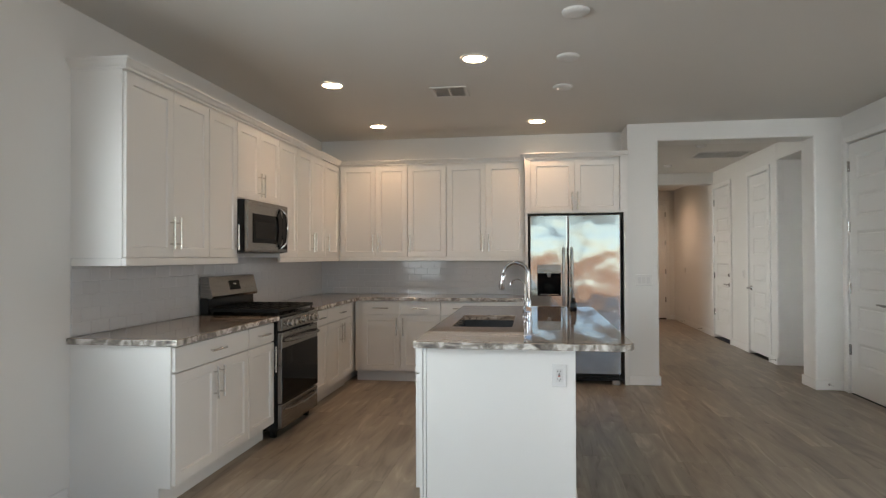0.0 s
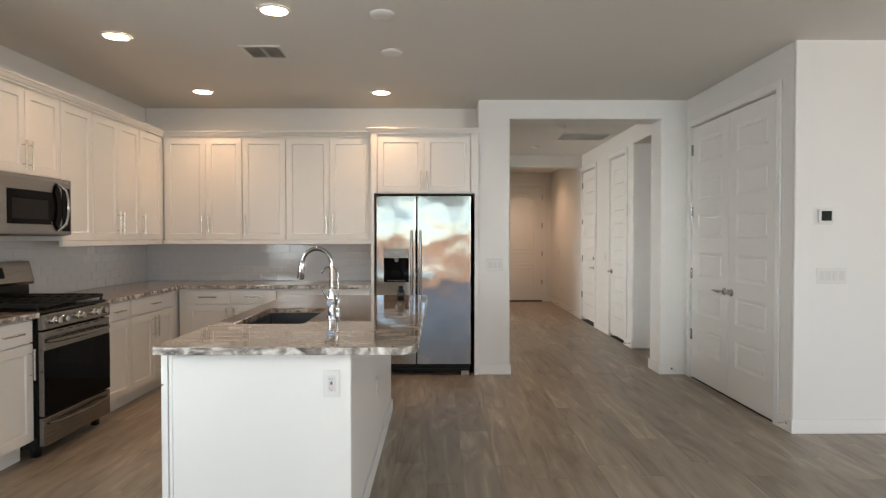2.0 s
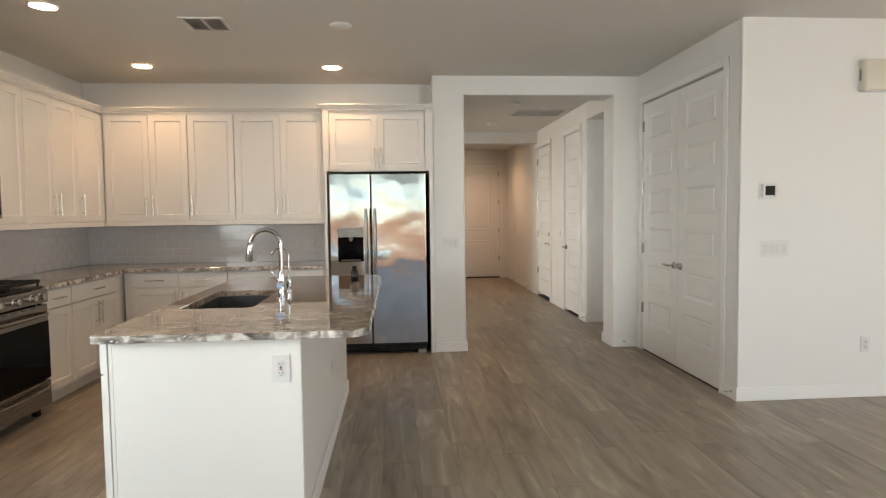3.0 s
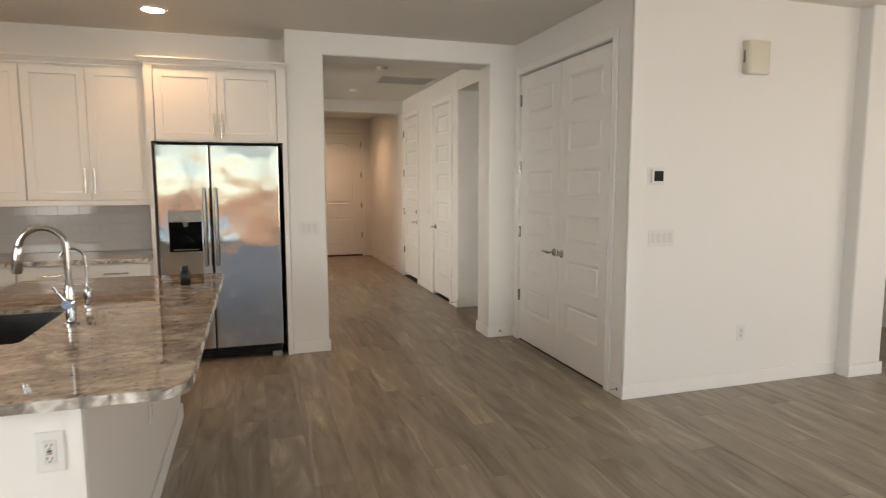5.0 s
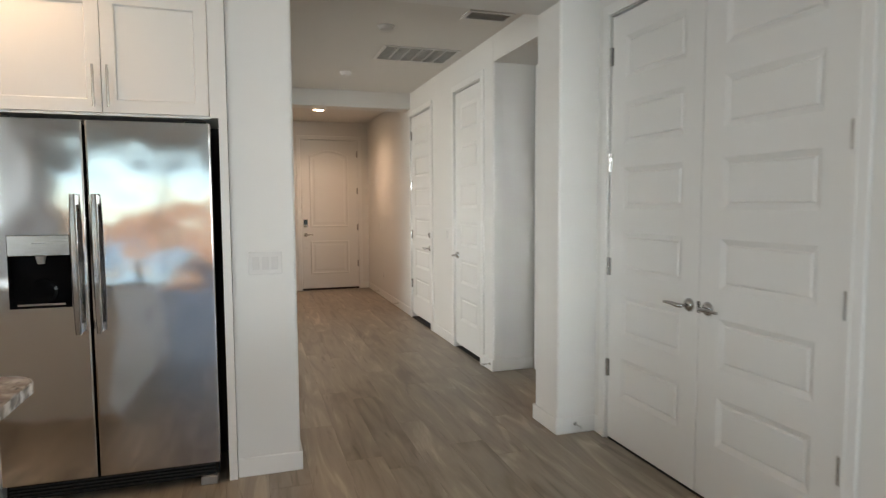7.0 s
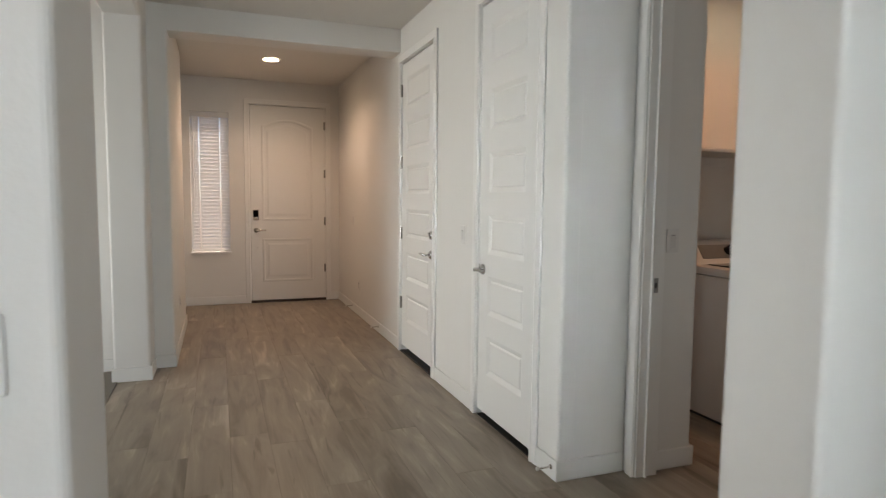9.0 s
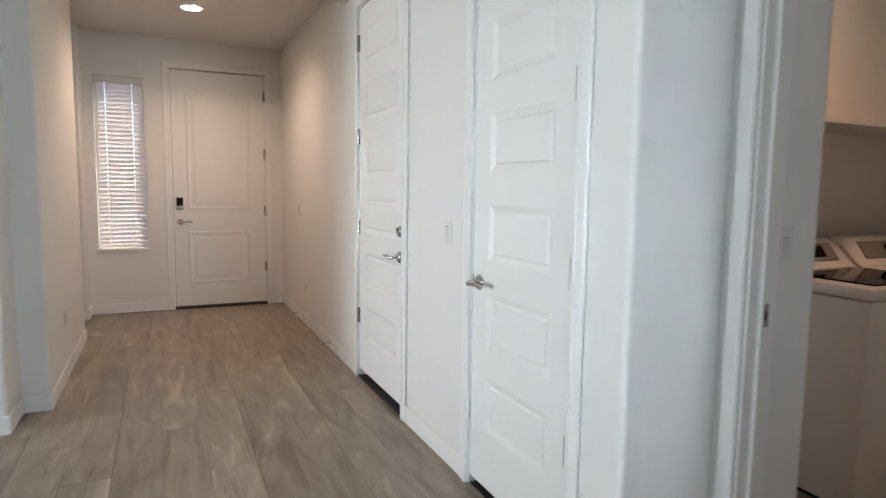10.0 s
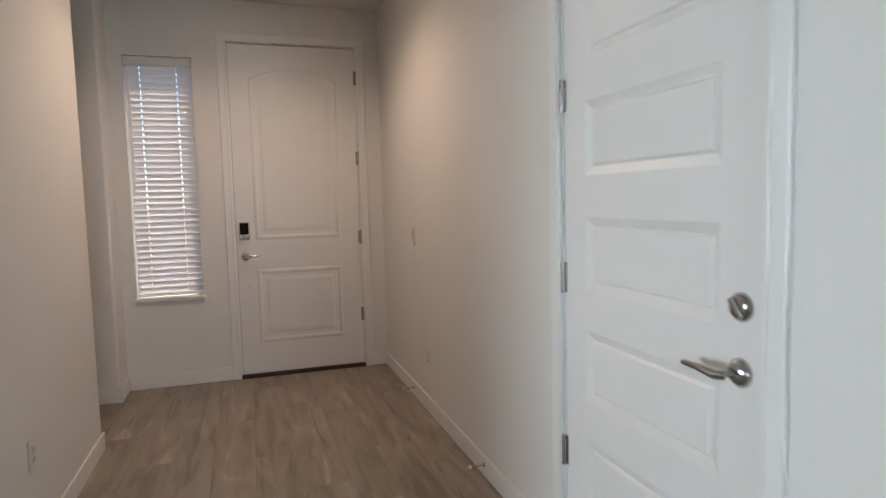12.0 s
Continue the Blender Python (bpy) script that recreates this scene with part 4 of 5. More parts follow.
for a, b in zip(ys, ys[1:]):
    f = part("drawer", box(IX0 - 0.001, IX0 + 0.0215, a + 0.002, b - 0.002, 0.735, 0.868, bevel=0.002), M_CAB, isl)
    f = part("door", box(IX0 - 0.001, IX0 + 0.0215, a + 0.002, b - 0.002, 0.125, 0.727, bevel=0.002), M_CAB, isl)


def basin():
    s = thing("kitchen_sink", pose(0, 0, 0), "dark grey composite undermount sink in the island", "sink")
    x0, x1, y0, y1, z0, z1 = -0.322, 0.067, 3.913, 4.667, 0.675, 0.8788
    bm = bmesh.new()
    t = 0.012
    for r in ((x0, x0 + t, y0, y1, z0, z1), (x1 - t, x1, y0, y1, z0, z1), (x0 + t, x1 - t, y0, y0 + t, z0, z1), (x0 + t, x1 - t, y1 - t, y1, z0, z1), (x0 + t, x1 - t, y0 + t, y1 - t, z0, z0 + t)):
        add_box(bm, *r)
    part("bowl", bm, M_SINK, s)
    part("drain", rod(((x0 + x1) / 2, 4.3, z0 + t), ((x0 + x1) / 2, 4.3, z0 + t + 0.004), 0.045, 24), M_CHROME, s, "chrome drain", True)


basin()


def gooseneck(x, y, height, reach, n=16):
    """Points of an upright stem that bends over towards -x."""
    rad = reach / 2
    pts = [(x, y, 0.0), (x, y, height - rad)]
    for k in range(1, n + 1):
        a = math.pi * k / n * 0.94
        pts.append((x - rad + rad * math.cos(a), y, height - rad + rad * math.sin(a)))
    return pts


def kitchen_faucet():
    f = thing("kitchen_faucet", pose(0.160, 4.20, 0.915), "chrome pull-down gooseneck kitchen faucet beside the sink", "faucet")
    part("base", tube([(0, 0, 0), (0, 0, 0.008), (0, 0, 0.012), (0, 0, 0.13), (0, 0, 0.16)], [0.028, 0.028, 0.019, 0.019, 0.0135], 20), M_CHROME, f, "", True)
    pts = gooseneck(0, 0, 0.395, 0.165)
    pts[0] = (0, 0, 0.155)
    part("spout", tube(pts, [0.0125] * len(pts), 16), M_CHROME, f, "", True)
    e = Vector(pts[-1])
    d = Vector((-0.13, 0, -1)).normalized()
    part("spray_head", tube([e, e + d * 0.01, e + d * 0.035, e + d * 0.10, e + d * 0.112], [0.013, 0.0165, 0.018, 0.0205, 0.017], 16), M_CHROME, f, "", True)
    h = part("handle_hub", rod((0, -0.012, 0.088), (0, -0.052, 0.088), 0.019, 18), M_CHROME, f, "", True)
    part("lever", tube([(0, -0.042, 0.095), (-0.022, -0.05, 0.13), (-0.042, -0.056, 0.165)], [0.0075, 0.0065, 0.0055], 10), M_CHROME, h, "", True)
    g = thing("water_faucet", pose(0.130, 4.60, 0.915), "small chrome gooseneck filtered-water faucet beside the sink", "faucet")
    part("base", tube([(0, 0, 0), (0, 0, 0.006), (0, 0, 0.010), (0, 0, 0.05), (0, 0, 0.075), (0, 0, 0.09)], [0.022, 0.022, 0.013, 0.017, 0.014, 0.008], 16), M_CHROME, g, "", True)
    p2 = gooseneck(0, 0, 0.270, 0.105)
    p2[0] = (0, 0, 0.085)
    part("spout", tube(p2, [0.0062] * len(p2), 12), M_CHROME, g, "", True)
    part("lever", tube([(0, -0.012, 0.055), (0, -0.03, 0.06), (0.004, -0.052, 0.066)], [0.006, 0.005, 0.004], 8), M_CHROME, g, "", True)


kitchen_faucet()

bt = thing("soap_dispenser", pose(0.506, 5.08, 0.915), "small black plastic dispenser standing on the island", "dispenser")
part("bottle", prism(rounded(-0.026, 0.026, -0.020, 0.020, (0.010,) * 4, 3), 0, 0.078, 0.004), M_BLACK, bt, "", True)
part("pump", boxes((-0.016, 0.016, -0.014, 0.014, 0.078, 0.108), (-0.012, 0.006, -0.034, -0.012, 0.094, 0.106), bevel=0.002), M_BLACK, bt)

# ---- appliances ----
def refrigerator():
    """Side-by-side refrigerator: body, two doors, dispenser, arched handles, grille."""
    r = thing("refrigerator", pose(0.152, 6.70, 0), "stainless side-by-side refrigerator with ice dispenser", "refrigerator")
    w, h, split, t = 0.950, 1.782, 0.405, 0.055
    part("body", box(0.012, w - 0.012, t + 0.012, 0.43, 0.03, h - 0.012), M_BLACK, r, "black cabinet body")
    z0 = 0.115

    def leaf(x0, x1):
        c = 0.010
        return [(x0, t), (x0, c), (x0 + 0.003, 0.003), (x0 + c, 0.0), (x1 - c, 0.0), (x1 - 0.003, 0.003), (x1, c), (x1, t)]

    hx0, hx1, hz0, hz1 = 0.082, 0.330, 0.930, 1.262
    bm = bmesh.new()
    for a, z1, out in ((z0, hz0, leaf(0.004, split - 0.004)), (hz1, h, leaf(0.004, split - 0.004)),
                       (hz0, hz1, [(0.004, t), (0.004, 0.010), (0.007, 0.003), (0.014, 0.0), (hx0, 0.0), (hx0, t)]),
                       (hz0, hz1, [(hx1, t), (hx1, 0.0), (split - 0.014, 0.0), (split - 0.007, 0.003), (split - 0.004, 0.010), (split - 0.004, t)])):
        lo = [bm.verts.new((x, y, a)) for x, y in out]
        hi = [bm.verts.new((x, y, z1)) for x, y in out]
        for k in range(len(out)):
            bm.faces.new((lo[k], lo[(k + 1) % len(out)], hi[(k + 1) % len(out)], hi[k]))
        bm.faces.new(lo[::-1])
        bm.faces.new(hi)
    d1 = part("freezer_door", bm, M_STEEL, r)
    d2 = part("fridge_door", prism(leaf(split + 0.004, w - 0.004), z0, h), M_STEEL, r)
    dp = part("dispenser_recess", boxes((hx0, hx1, 0.045, 0.052, hz0, hz1), (hx0, hx0 + 0.006, 0.002, 0.045, hz0, hz1), (hx1 - 0.006, hx1, 0.002, 0.045, hz0, hz1), (hx0 + 0.006, hx1 - 0.006, 0.002, 0.045, hz0, hz0 + 0.008)), M_GLASS_BLACK, d1, "black dispenser recess")
    part("dispenser_panel", box(hx0 + 0.001, hx1 - 0.001, -0.003, 0.044, 1.168, hz1 - 0.001, bevel=0.003), M_STEEL_H, d1, "silver control panel")
    part("dispenser_mark", box(0.180, 0.232, -0.0038, -0.0028, 1.223, 1.228), M_GREY, d1)
    part("dispenser_paddle", tube([(0.206, 0.044, 1.00), (0.206, 0.040, 1.00), (0.206, 0.036, 1.00), (0.206, 0.035, 1.00)], [0.060, 0.058, 0.046, 0.012], 24), M_GLASS_BLACK, d1, "round black paddle")
    part("dispenser_spout", rod((0.206, 0.024, 1.168), (0.206, 0.024, 1.13), 0.022, 16, 0.014), M_GREY, d1, "", True)
    part("drip_tray", box(0.110, 0.302, 0.004, 0.040, 0.939, 0.950, bevel=0.002), M_CHROME, d1)
    for x, d in ((split - 0.046, d1), (split + 0.040, d2)):
        bm = bmesh.new()
        rings = []
        for k in range(17):
            u = k / 16
            z = 0.806 + 0.640 * u
            y = -0.050 - 0.010 * math.sin(math.pi * u)
            hw = 0.0145 - 0.003 * (2 * u - 1) ** 4
            rings.append([bm.verts.new(p) for p in ((x - hw, y + 0.011, z), (x - hw, y + 0.003, z), (x - hw + 0.006, y - 0.004, z), (x + hw - 0.006, y - 0.004, z), (x + hw, y + 0.003, z), (x + hw, y + 0.011, z))])
        for a, b in zip(rings, rings[1:]):
            for k in range(6):
                bm.faces.new((a[k], a[(k + 1) % 6], b[(k + 1) % 6], b[k]))
        bm.faces.new(rings[0])
        bm.faces.new(rings[-1][::-1])
        for z in (0.83, 1.42):
            add_box(bm, x - 0.009, x + 0.009, -0.045, 0.001, z - 0.02, z + 0.02)
        part("handle", bm, M_HANDLE, d, "", True)
    part("hinge_cover", box(0.02, 0.12, 0.01, 0.09, h, h + 0.010, bevel=0.003), M_BLACK, r)
    part("hinge_cover", box(w - 0.12, w - 0.02, 0.01, 0.09, h, h + 0.010, bevel=0.003), M_BLACK, r)
    gr = part("toe_grille", box(0.02, w - 0.02, 0.03, 0.06, 0.035, 0.108), M_BLACK, r, "black toe grille")
    for k in range(4):
        part("grille_slat", box(0.03, w - 0.03, 0.022, 0.031, 0.044 + k * 0.016, 0.050 + k * 0.016), M_IRON, gr)
    for x in (0.02, w - 0.10):
        part("foot", box(x, x + 0.08, 0.0, 0.09, 0.0, 0.045, bevel=0.008), M_GREY, r, "grey leveling foot")
    return r


refrigerator()
# dark sheet before the wall paints in the shade round the refrigerator
solid("refrigerator_niche_shade", box(0.137, 1.135, 7.125, 7.147, 0, 1.81), M_DARK, "dark sheet standing for shade at the refrigerator niche back", "wall")


def gas_range():
    """Freestanding gas range; local x along the wall, front towards -y, back at y = 0."""
    r = thing("gas_range", pose(W + 0.012, 4.432, 0, 0, 0, 90), "stainless and black freestanding gas range", "range")
    w, d = 0.752, 0.655
    part("body", box(0, w, -d + 0.03, -0.01, 0.06, 0.895), M_BLACK, r, "black side body")
    ct = part("cooktop", box(0.0, w, -d + 0.02, -0.075, 0.896, 0.918, bevel=0.006), M_BLACK, r, "black enamel cooktop")
    for bx in (0.19, w - 0.19):
        for by in (-0.22, -0.47):
            part("burner", add_rod(rod((bx, by, 0.918), (bx, by, 0.930), 0.048, 20), (bx, by, 0.930), (bx, by, 0.938), 0.034, 20), M_IRON, ct, "", True)
    for gx0, gx1 in ((0.02, w / 2 - 0.004), (w / 2 + 0.004, w - 0.02)):
        bm = bmesh.new()
        for y in (-0.62, -0.545, -0.47, -0.395, -0.315, -0.22, -0.155, -0.09):
            add_box(bm, gx0, gx1, y - 0.008, y + 0.008, 0.940, 0.962)
        for x in (gx0 + 0.006, (gx0 + gx1) / 2, gx1 - 0.006):
            add_box(bm, x - 0.009, x + 0.009, -0.62, -0.09, 0.938, 0.9625)
        for x in (gx0 + 0.006, gx1 - 0.006):
            for y in (-0.615, -0.095):
                add_box(bm, x - 0.006, x + 0.006, y - 0.006, y + 0.006, 0.917, 0.945)
        part("grate", bm, M_IRON, ct, "cast iron grate")
    bg = part("backguard", boxes((0.0, w, -0.074, -0.008, 0.896, 1.045), bevel=0.003), M_BLACK, r, "black backguard")
    bm = bmesh.new()
    prof = [(-0.010, 1.04), (-0.105, 1.035), (-0.112, 1.055), (-0.075, 1.200), (-0.010, 1.205)]
    e0 = [bm.verts.new((0.0, y, z)) for y, z in prof]
    e1 = [bm.verts.new((w, y, z)) for y, z in prof]
    for k in range(5):
        bm.faces.new((e0[k], e0[(k + 1) % 5], e1[(k + 1) % 5], e1[k]))
    bm.faces.new(e0)
    bm.faces.new(e1[::-1])
    cp = part("control_console", bm, M_STEEL_H, r, "stainless control console")
    sl = math.atan2(0.037, 0.145)
    part("clock_display", box(-0.085, 0.085, -0.002, 0.002, -0.038, 0.038, bevel=0.001), M_GLASS_BLACK, cp, "black clock display", at=pose(w / 2, -0.0945, 1.128, -math.degrees(sl), 0, 0))
    part("clock_digits", boxes((-0.018, -0.006, -0.0008, 0.0, 0.004, 0.014), (0.004, 0.018, -0.0008, 0.0, 0.004, 0.014)), M_PLASTIC, cp, "", at=pose(w / 2, -0.0967, 1.128, -math.degrees(sl), 0, 0))
    fp = part("knob_panel", box(0, w, -d - 0.012, -d + 0.03, 0.800, 0.897, bevel=0.008), M_STEEL_H, r, "stainless knob panel")
    for kx in (0.105, 0.185, 0.365, 0.545, 0.640):
        part("knob", tube([(kx, -d - 0.011, 0.850), (kx, -d - 0.018, 0.850), (kx, -d - 0.022, 0.850), (kx, -d - 0.050, 0.850), (kx, -d - 0.053, 0.850)], [0.026, 0.026, 0.020, 0.022, 0.018], 18), M_NICKEL, fp, "", True)
    od = part("oven_door", box(0.004, w - 0.004, -d - 0.008, -d + 0.03, 0.262, 0.790, bevel=0.006), M_STEEL_H, r, "stainless oven door")
    part("oven_glass", box(0.006, w - 0.006, -d - 0.0105, -d - 0.007, 0.268, 0.672, bevel=0.001), M_GLASS_BLACK, od, "black oven glass")
    part("vent_slots", boxes(*[(0.14 + k * 0.10, 0.20 + k * 0.10, -d - 0.009, -d - 0.0075, 0.776, 0.783) for k in range(5)]), M_DARK, od)
    pts = [(0.03 + (w - 0.06) * k / 12, -d - 0.012 - 0.045 * min(1, 3.0 * math.sin(math.pi * k / 12)), 0.728) for k in range(13)]
    part("handle", tube(pts, [0.012] * 13, 12), M_STEEL_H, od, "", True)
    wd = part("warming_drawer", box(0.004, w - 0.004, -d - 0.008, -d + 0.03, 0.075, 0.254, bevel=0.006), M_STEEL_H, r, "stainless lower drawer")
    pts = [(0.04 + (w - 0.08) * k / 12, -d - 0.010 - 0.030 * min(1, 3.0 * math.sin(math.pi * k / 12)), 0.215 - 0.012 * math.sin(math.pi * k / 12)) for k in range(13)]
    part("handle", tube(pts, [0.009] * 13, 10), M_STEEL_H, wd, "", True)
    for x in (0.03, w - 0.07):
        part("foot", box(x, x + 0.04, -d + 0.06, -d + 0.10, 0, 0.062), M_BLACK, r)
        part("foot", box(x, x + 0.04, -0.10, -0.06, 0, 0.062), M_BLACK, r)


gas_range()


def microwave():
    m = thing("microwave", pose(W + 0.003, 4.424, 1.388, 0, 0, 90), "stainless over-the-range microwave under the cabinet", "microwave")
    w, d, h = 0.752, 0.405, 0.405
    part("body", box(0, w, -d + 0.03, 0, 0, h - 0.002), M_BLACK, m, "black case")
    dr = part("door", box(0.002, w - 0.002, -d, -d + 0.029, 0.004, h - 0.004, bevel=0.006), M_STEEL_H, m, "stainless door")
    part("window", box(0.085, 0.520, -d - 0.003, -d + 0.001, 0.075, 0.300, bevel=0.002), M_GLASS_BLACK, dr, "black glass window")
    part("window_mesh", box(0.125, 0.480, -d - 0.0038, -d - 0.0028, 0.110, 0.240, bevel=0.0003), M_IRON, dr)
    part("control_strip", box(0.640, 0.735, -d - 0.003, -d + 0.001, 0.030, 0.340, bevel=0.002), M_GLASS_BLACK, dr, "black control strip")
    bm = bmesh.new()
    n = 14
    o = [bm.verts.new((0.575 + 0.062 * math.cos(2 * math.pi * k / (2 * n)), -d - 0.003, 0.200 + 0.155 * math.sin(2 * math.pi * k / (2 * n)))) for k in range(2 * n)]
    f = bm.faces.new(o)
    ex = bmesh.ops.extrude_face_region(bm, geom=[f])["geom"]
    bmesh.ops.translate(bm, verts=[v for v in ex if isinstance(v, bmesh.types.BMVert)], vec=(0, 0.004, 0))
    part("handle_pocket", bm, M_GLASS_BLACK, dr)
    pts = [(0.585 + 0.050 * math.sin(math.pi * k / 14), -d - 0.006 - 0.040 * min(1, 2.6 * math.sin(math.pi * k / 14)), 0.035 + 0.33 * k / 14) for k in range(15)]
    part("handle", tube(pts, [0.0105] * 15, 12), M_CHROME, dr, "chrome bowed handle", True)
    part("vent_grille", boxes(*[(0.03, w - 0.03, -d - 0.001, -d + 0.001, h - 0.030 + k * 0.008, h - 0.026 + k * 0.008) for k in range(3)]), M_GREY, m)
    part("underside", box(0.02, w - 0.02, -d + 0.04, -0.02, -0.006, -0.001), M_GREY, m)


microwave()


def laundry_machine(name, m, label, glass_lid):
    r = thing(name, m, label, "laundry machine", "laundry machines")
    w, d = 0.690, 0.66
    part("body", box(0, w, 0, d, 0.02, 0.875, bevel=0.012), M_WASHER, r, "", True)
    part("foot_shadow", box(0.02, w - 0.02, 0.02, d - 0.02, 0.0, 0.022), M_DARK, r)
    t = part("top_deck", box(-0.004, w + 0.004, -0.010, d - 0.01, 0.876, 0.932, bevel=0.022), M_WASHER, r, "", True)
    part("lid", box(0.07, w - 0.07, 0.03, 0.44, 0.926, 0.938, bevel=0.005), M_GLASS_BLACK if glass_lid else M_WASHER, t, "dark glass lid" if glass_lid else "")
    bm = bmesh.new()
    prof = [(0.46, 0.925), (0.50, 0.955), (0.575, 1.060), (0.605, 1.072), (0.655, 1.072), (0.66, 0.925)]
    cut = [(0.0, 0.75), (0.03, 0.93), (0.09, 1.0), (w - 0.09, 1.0), (w - 0.03, 0.93), (w, 0.75)]
    rings = [[bm.verts.new((x, y, 0.925 + (z - 0.925) * s)) for y, z in prof] for x, s in cut]
    for a, b in zip(rings, rings[1:]):
        for k in range(6):
            bm.faces.new((a[k], a[(k + 1) % 6], b[(k + 1) % 6], b[k]))
    bm.faces.new(rings[0])
    bm.faces.new(rings[-1][::-1])
    c = part("console", bm, M_WASHER, r, "", True)
    tilt = math.degrees(math.atan2(0.075, 0.105))
    at = pose(w / 2, 0.533, 1.004, -tilt, 0, 0)
    part("console_face", box(-0.25, 0.25, -0.004, 0.004, -0.050, 0.050, bevel=0.003), M_GREY, c, "grey control face", at=at)
    part("dial", rod((-0.03, -0.004, 0.0), (-0.03, -0.034, 0.0), 0.030, 20, 0.025), M_BLACK, c, "black dial with chrome rim", True, at=at)
    part("display", box(0.06, 0.17, -0.006, -0.003, -0.030, 0.034, bevel=0.001), M_GLASS_BLACK, c, "", at=at)
    return r


laundry_machine("washing_machine", pose(4.442, 8.235, 0), "white top-load washing machine with dark glass lid", True)
laundry_machine("clothes_dryer", pose(5.165, 8.235, 0), "white clothes dryer beside the washing machine", False)
sh = thing("laundry_shelf", pose(3.9005, 9.0295, 1.62), "white painted shelf above the laundry machines", "shelf")
part("board", box(0.0, 2.09, -0.36, 0.0, 0.0, 0.02, bevel=0.003), M_TRIM, sh)
part("cleat", box(0.0, 2.09, -0.018, 0.0, -0.06, -0.001), M_TRIM, sh)

# ---- ceiling fittings ----
def down_light(x, y, power, color=(1.0, 0.58, 0.32), cone=125):
    d = thing("recessed_light", pose(x, y, CEIL), "white-trimmed recessed ceiling light, switched on", "ceiling light", "recessed lights")
    bm = bmesh.new()
    rings = []
    for rad, z in ((0.098, -0.0005), (0.096, -0.006), (0.080, -0.009), (0.076, -0.004)):
        rings.append([bm.verts.new((rad * math.cos(2 * math.pi * k / 32), rad * math.sin(2 * math.pi * k / 32), z)) for k in range(32)])
    for a, b in zip(rings, rings[1:]):
        for k in range(32):
            bm.faces.new((a[k], a[(k + 1) % 32], b[(k + 1) % 32], b[k]))
    part("trim_ring", bm, M_PLASTIC, d, "", True)
    part("diffuser", rod((0, 0, -0.0052), (0, 0, -0.0022), 0.0765, 32), M_LAMP, d, "glowing warm white diffuser")
    lamp = new("bulb", bpy.data.lights.new("bulb", "SPOT"))
    lamp.data.energy, lamp.data.color, lamp.data.spot_size, lamp.data.spot_blend, lamp.data.shadow_soft_size = power, color, radians(cone), 0.7, 0.06
    lamp.matrix_basis = look((x, y, CEIL - 0.02), (x, y, 0))


for x, y in ((-1.405, 4.845), (-0.208, 4.368), (-1.432, 6.410), (0.238, 6.430)):
    down_light(x, y, CAN)
down_light(2.232, 12.38, FOYER, (1.0, 0.74, 0.59), 152)
down_light(4.85, 8.45, LAUNDRY, (1.0, 0.35, 0.13))
for y in (3.640, 4.424, 5.178):
    p = thing("ceiling_cover_plate", pose(0.438, y, CEIL), "round white blank cover plate on the ceiling", "cover plate", "cover plates over the island")
    part("plate", tube([(0, 0, -0.0005), (0, 0, -0.012), (0, 0, -0.020), (0, 0, -0.022)], [0.078, 0.077, 0.066, 0.04], 28), M_PLASTIC, p, "", True)


def smoke_detector(x, y):
    s = thing("smoke_detector", pose(x, y, CEIL), "round white smoke detector on the hall ceiling", "smoke detector", "hall smoke detectors")
    b = part("base", rod((0, 0, -0.0005), (0, 0, -0.012), 0.065, 28), M_PLASTIC, s, "", True)
    part("cap", tube([(0, 0, -0.012), (0, 0, -0.030), (0, 0, -0.036)], [0.056, 0.050, 0.035], 28), M_PLASTIC, s, "", True)


smoke_detector(2.29, 8.15)
smoke_detector(2.24, 9.83)


def vent(name, x0, x1, y0, y1, label, bars, groups, along_x, dark=M_DARK):
    """A ceiling grille: frame, dark backing and slats."""
    v = thing(name, pose((x0 + x1) / 2, (y0 + y1) / 2, CEIL), label, "vent")
    a, b = (x1 - x0) / 2, (y1 - y0) / 2
    f = 0.028
    part("frame", boxes((-a, a, -b, -b + f, -0.010, -0.0005), (-a, a, b - f, b, -0.010, -0.0005), (-a, -a + f, -b + f, b - f, -0.010, -0.0005), (a - f, a, -b + f, b - f, -0.010, -0.0005), bevel=0.002), M_PLASTIC, v)
    part("backing", box(-a + f, a - f, -b + f, b - f, -0.002, -0.0006), dark, v)
    for g in range(1, groups):
        u = -a + f + (2 * a - 2 * f) * g / groups
        part("divider", box(u - 0.008, u + 0.008, -b + f, b - f, -0.0105, -0.002), M_PLASTIC, v)
    me = mesh_from("slat", box(-a + f, a - f, -0.0095, 0.0095, -0.0008, 0.0008) if along_x else box(-0.0095, 0.0095, -b + f, b - f, -0.0008, 0.0008), M_PLASTIC)
    n = bars
    for k in range(n):
        s = new("slat", me)
        s.parent = v
        if along_x:
            s.matrix_basis = pose(0, -b + f + (2 * b - 2 * f) * (k + 0.5) / n, -0.006, 42, 0, 0)
        else:
            s.matrix_basis = pose(-a + f + (2 * a - 2 * f) * (k + 0.5) / n, 0, -0.006, 0, 42, 0)


vent("ceiling_vent", -0.645, -0.342, 5.03, 5.335, "white metal supply vent on the kitchen ceiling", 17, 2, False, M_GREY)
vent("return_air_grille", 2.39, 3.08, 8.68, 9.18, "white metal return air grille on the hall ceiling", 22, 6, True)
vent("ceiling_vent", 2.76, 3.11, 7.60, 7.80, "white metal vent on the hall ceiling near the recess", 8, 1, True)


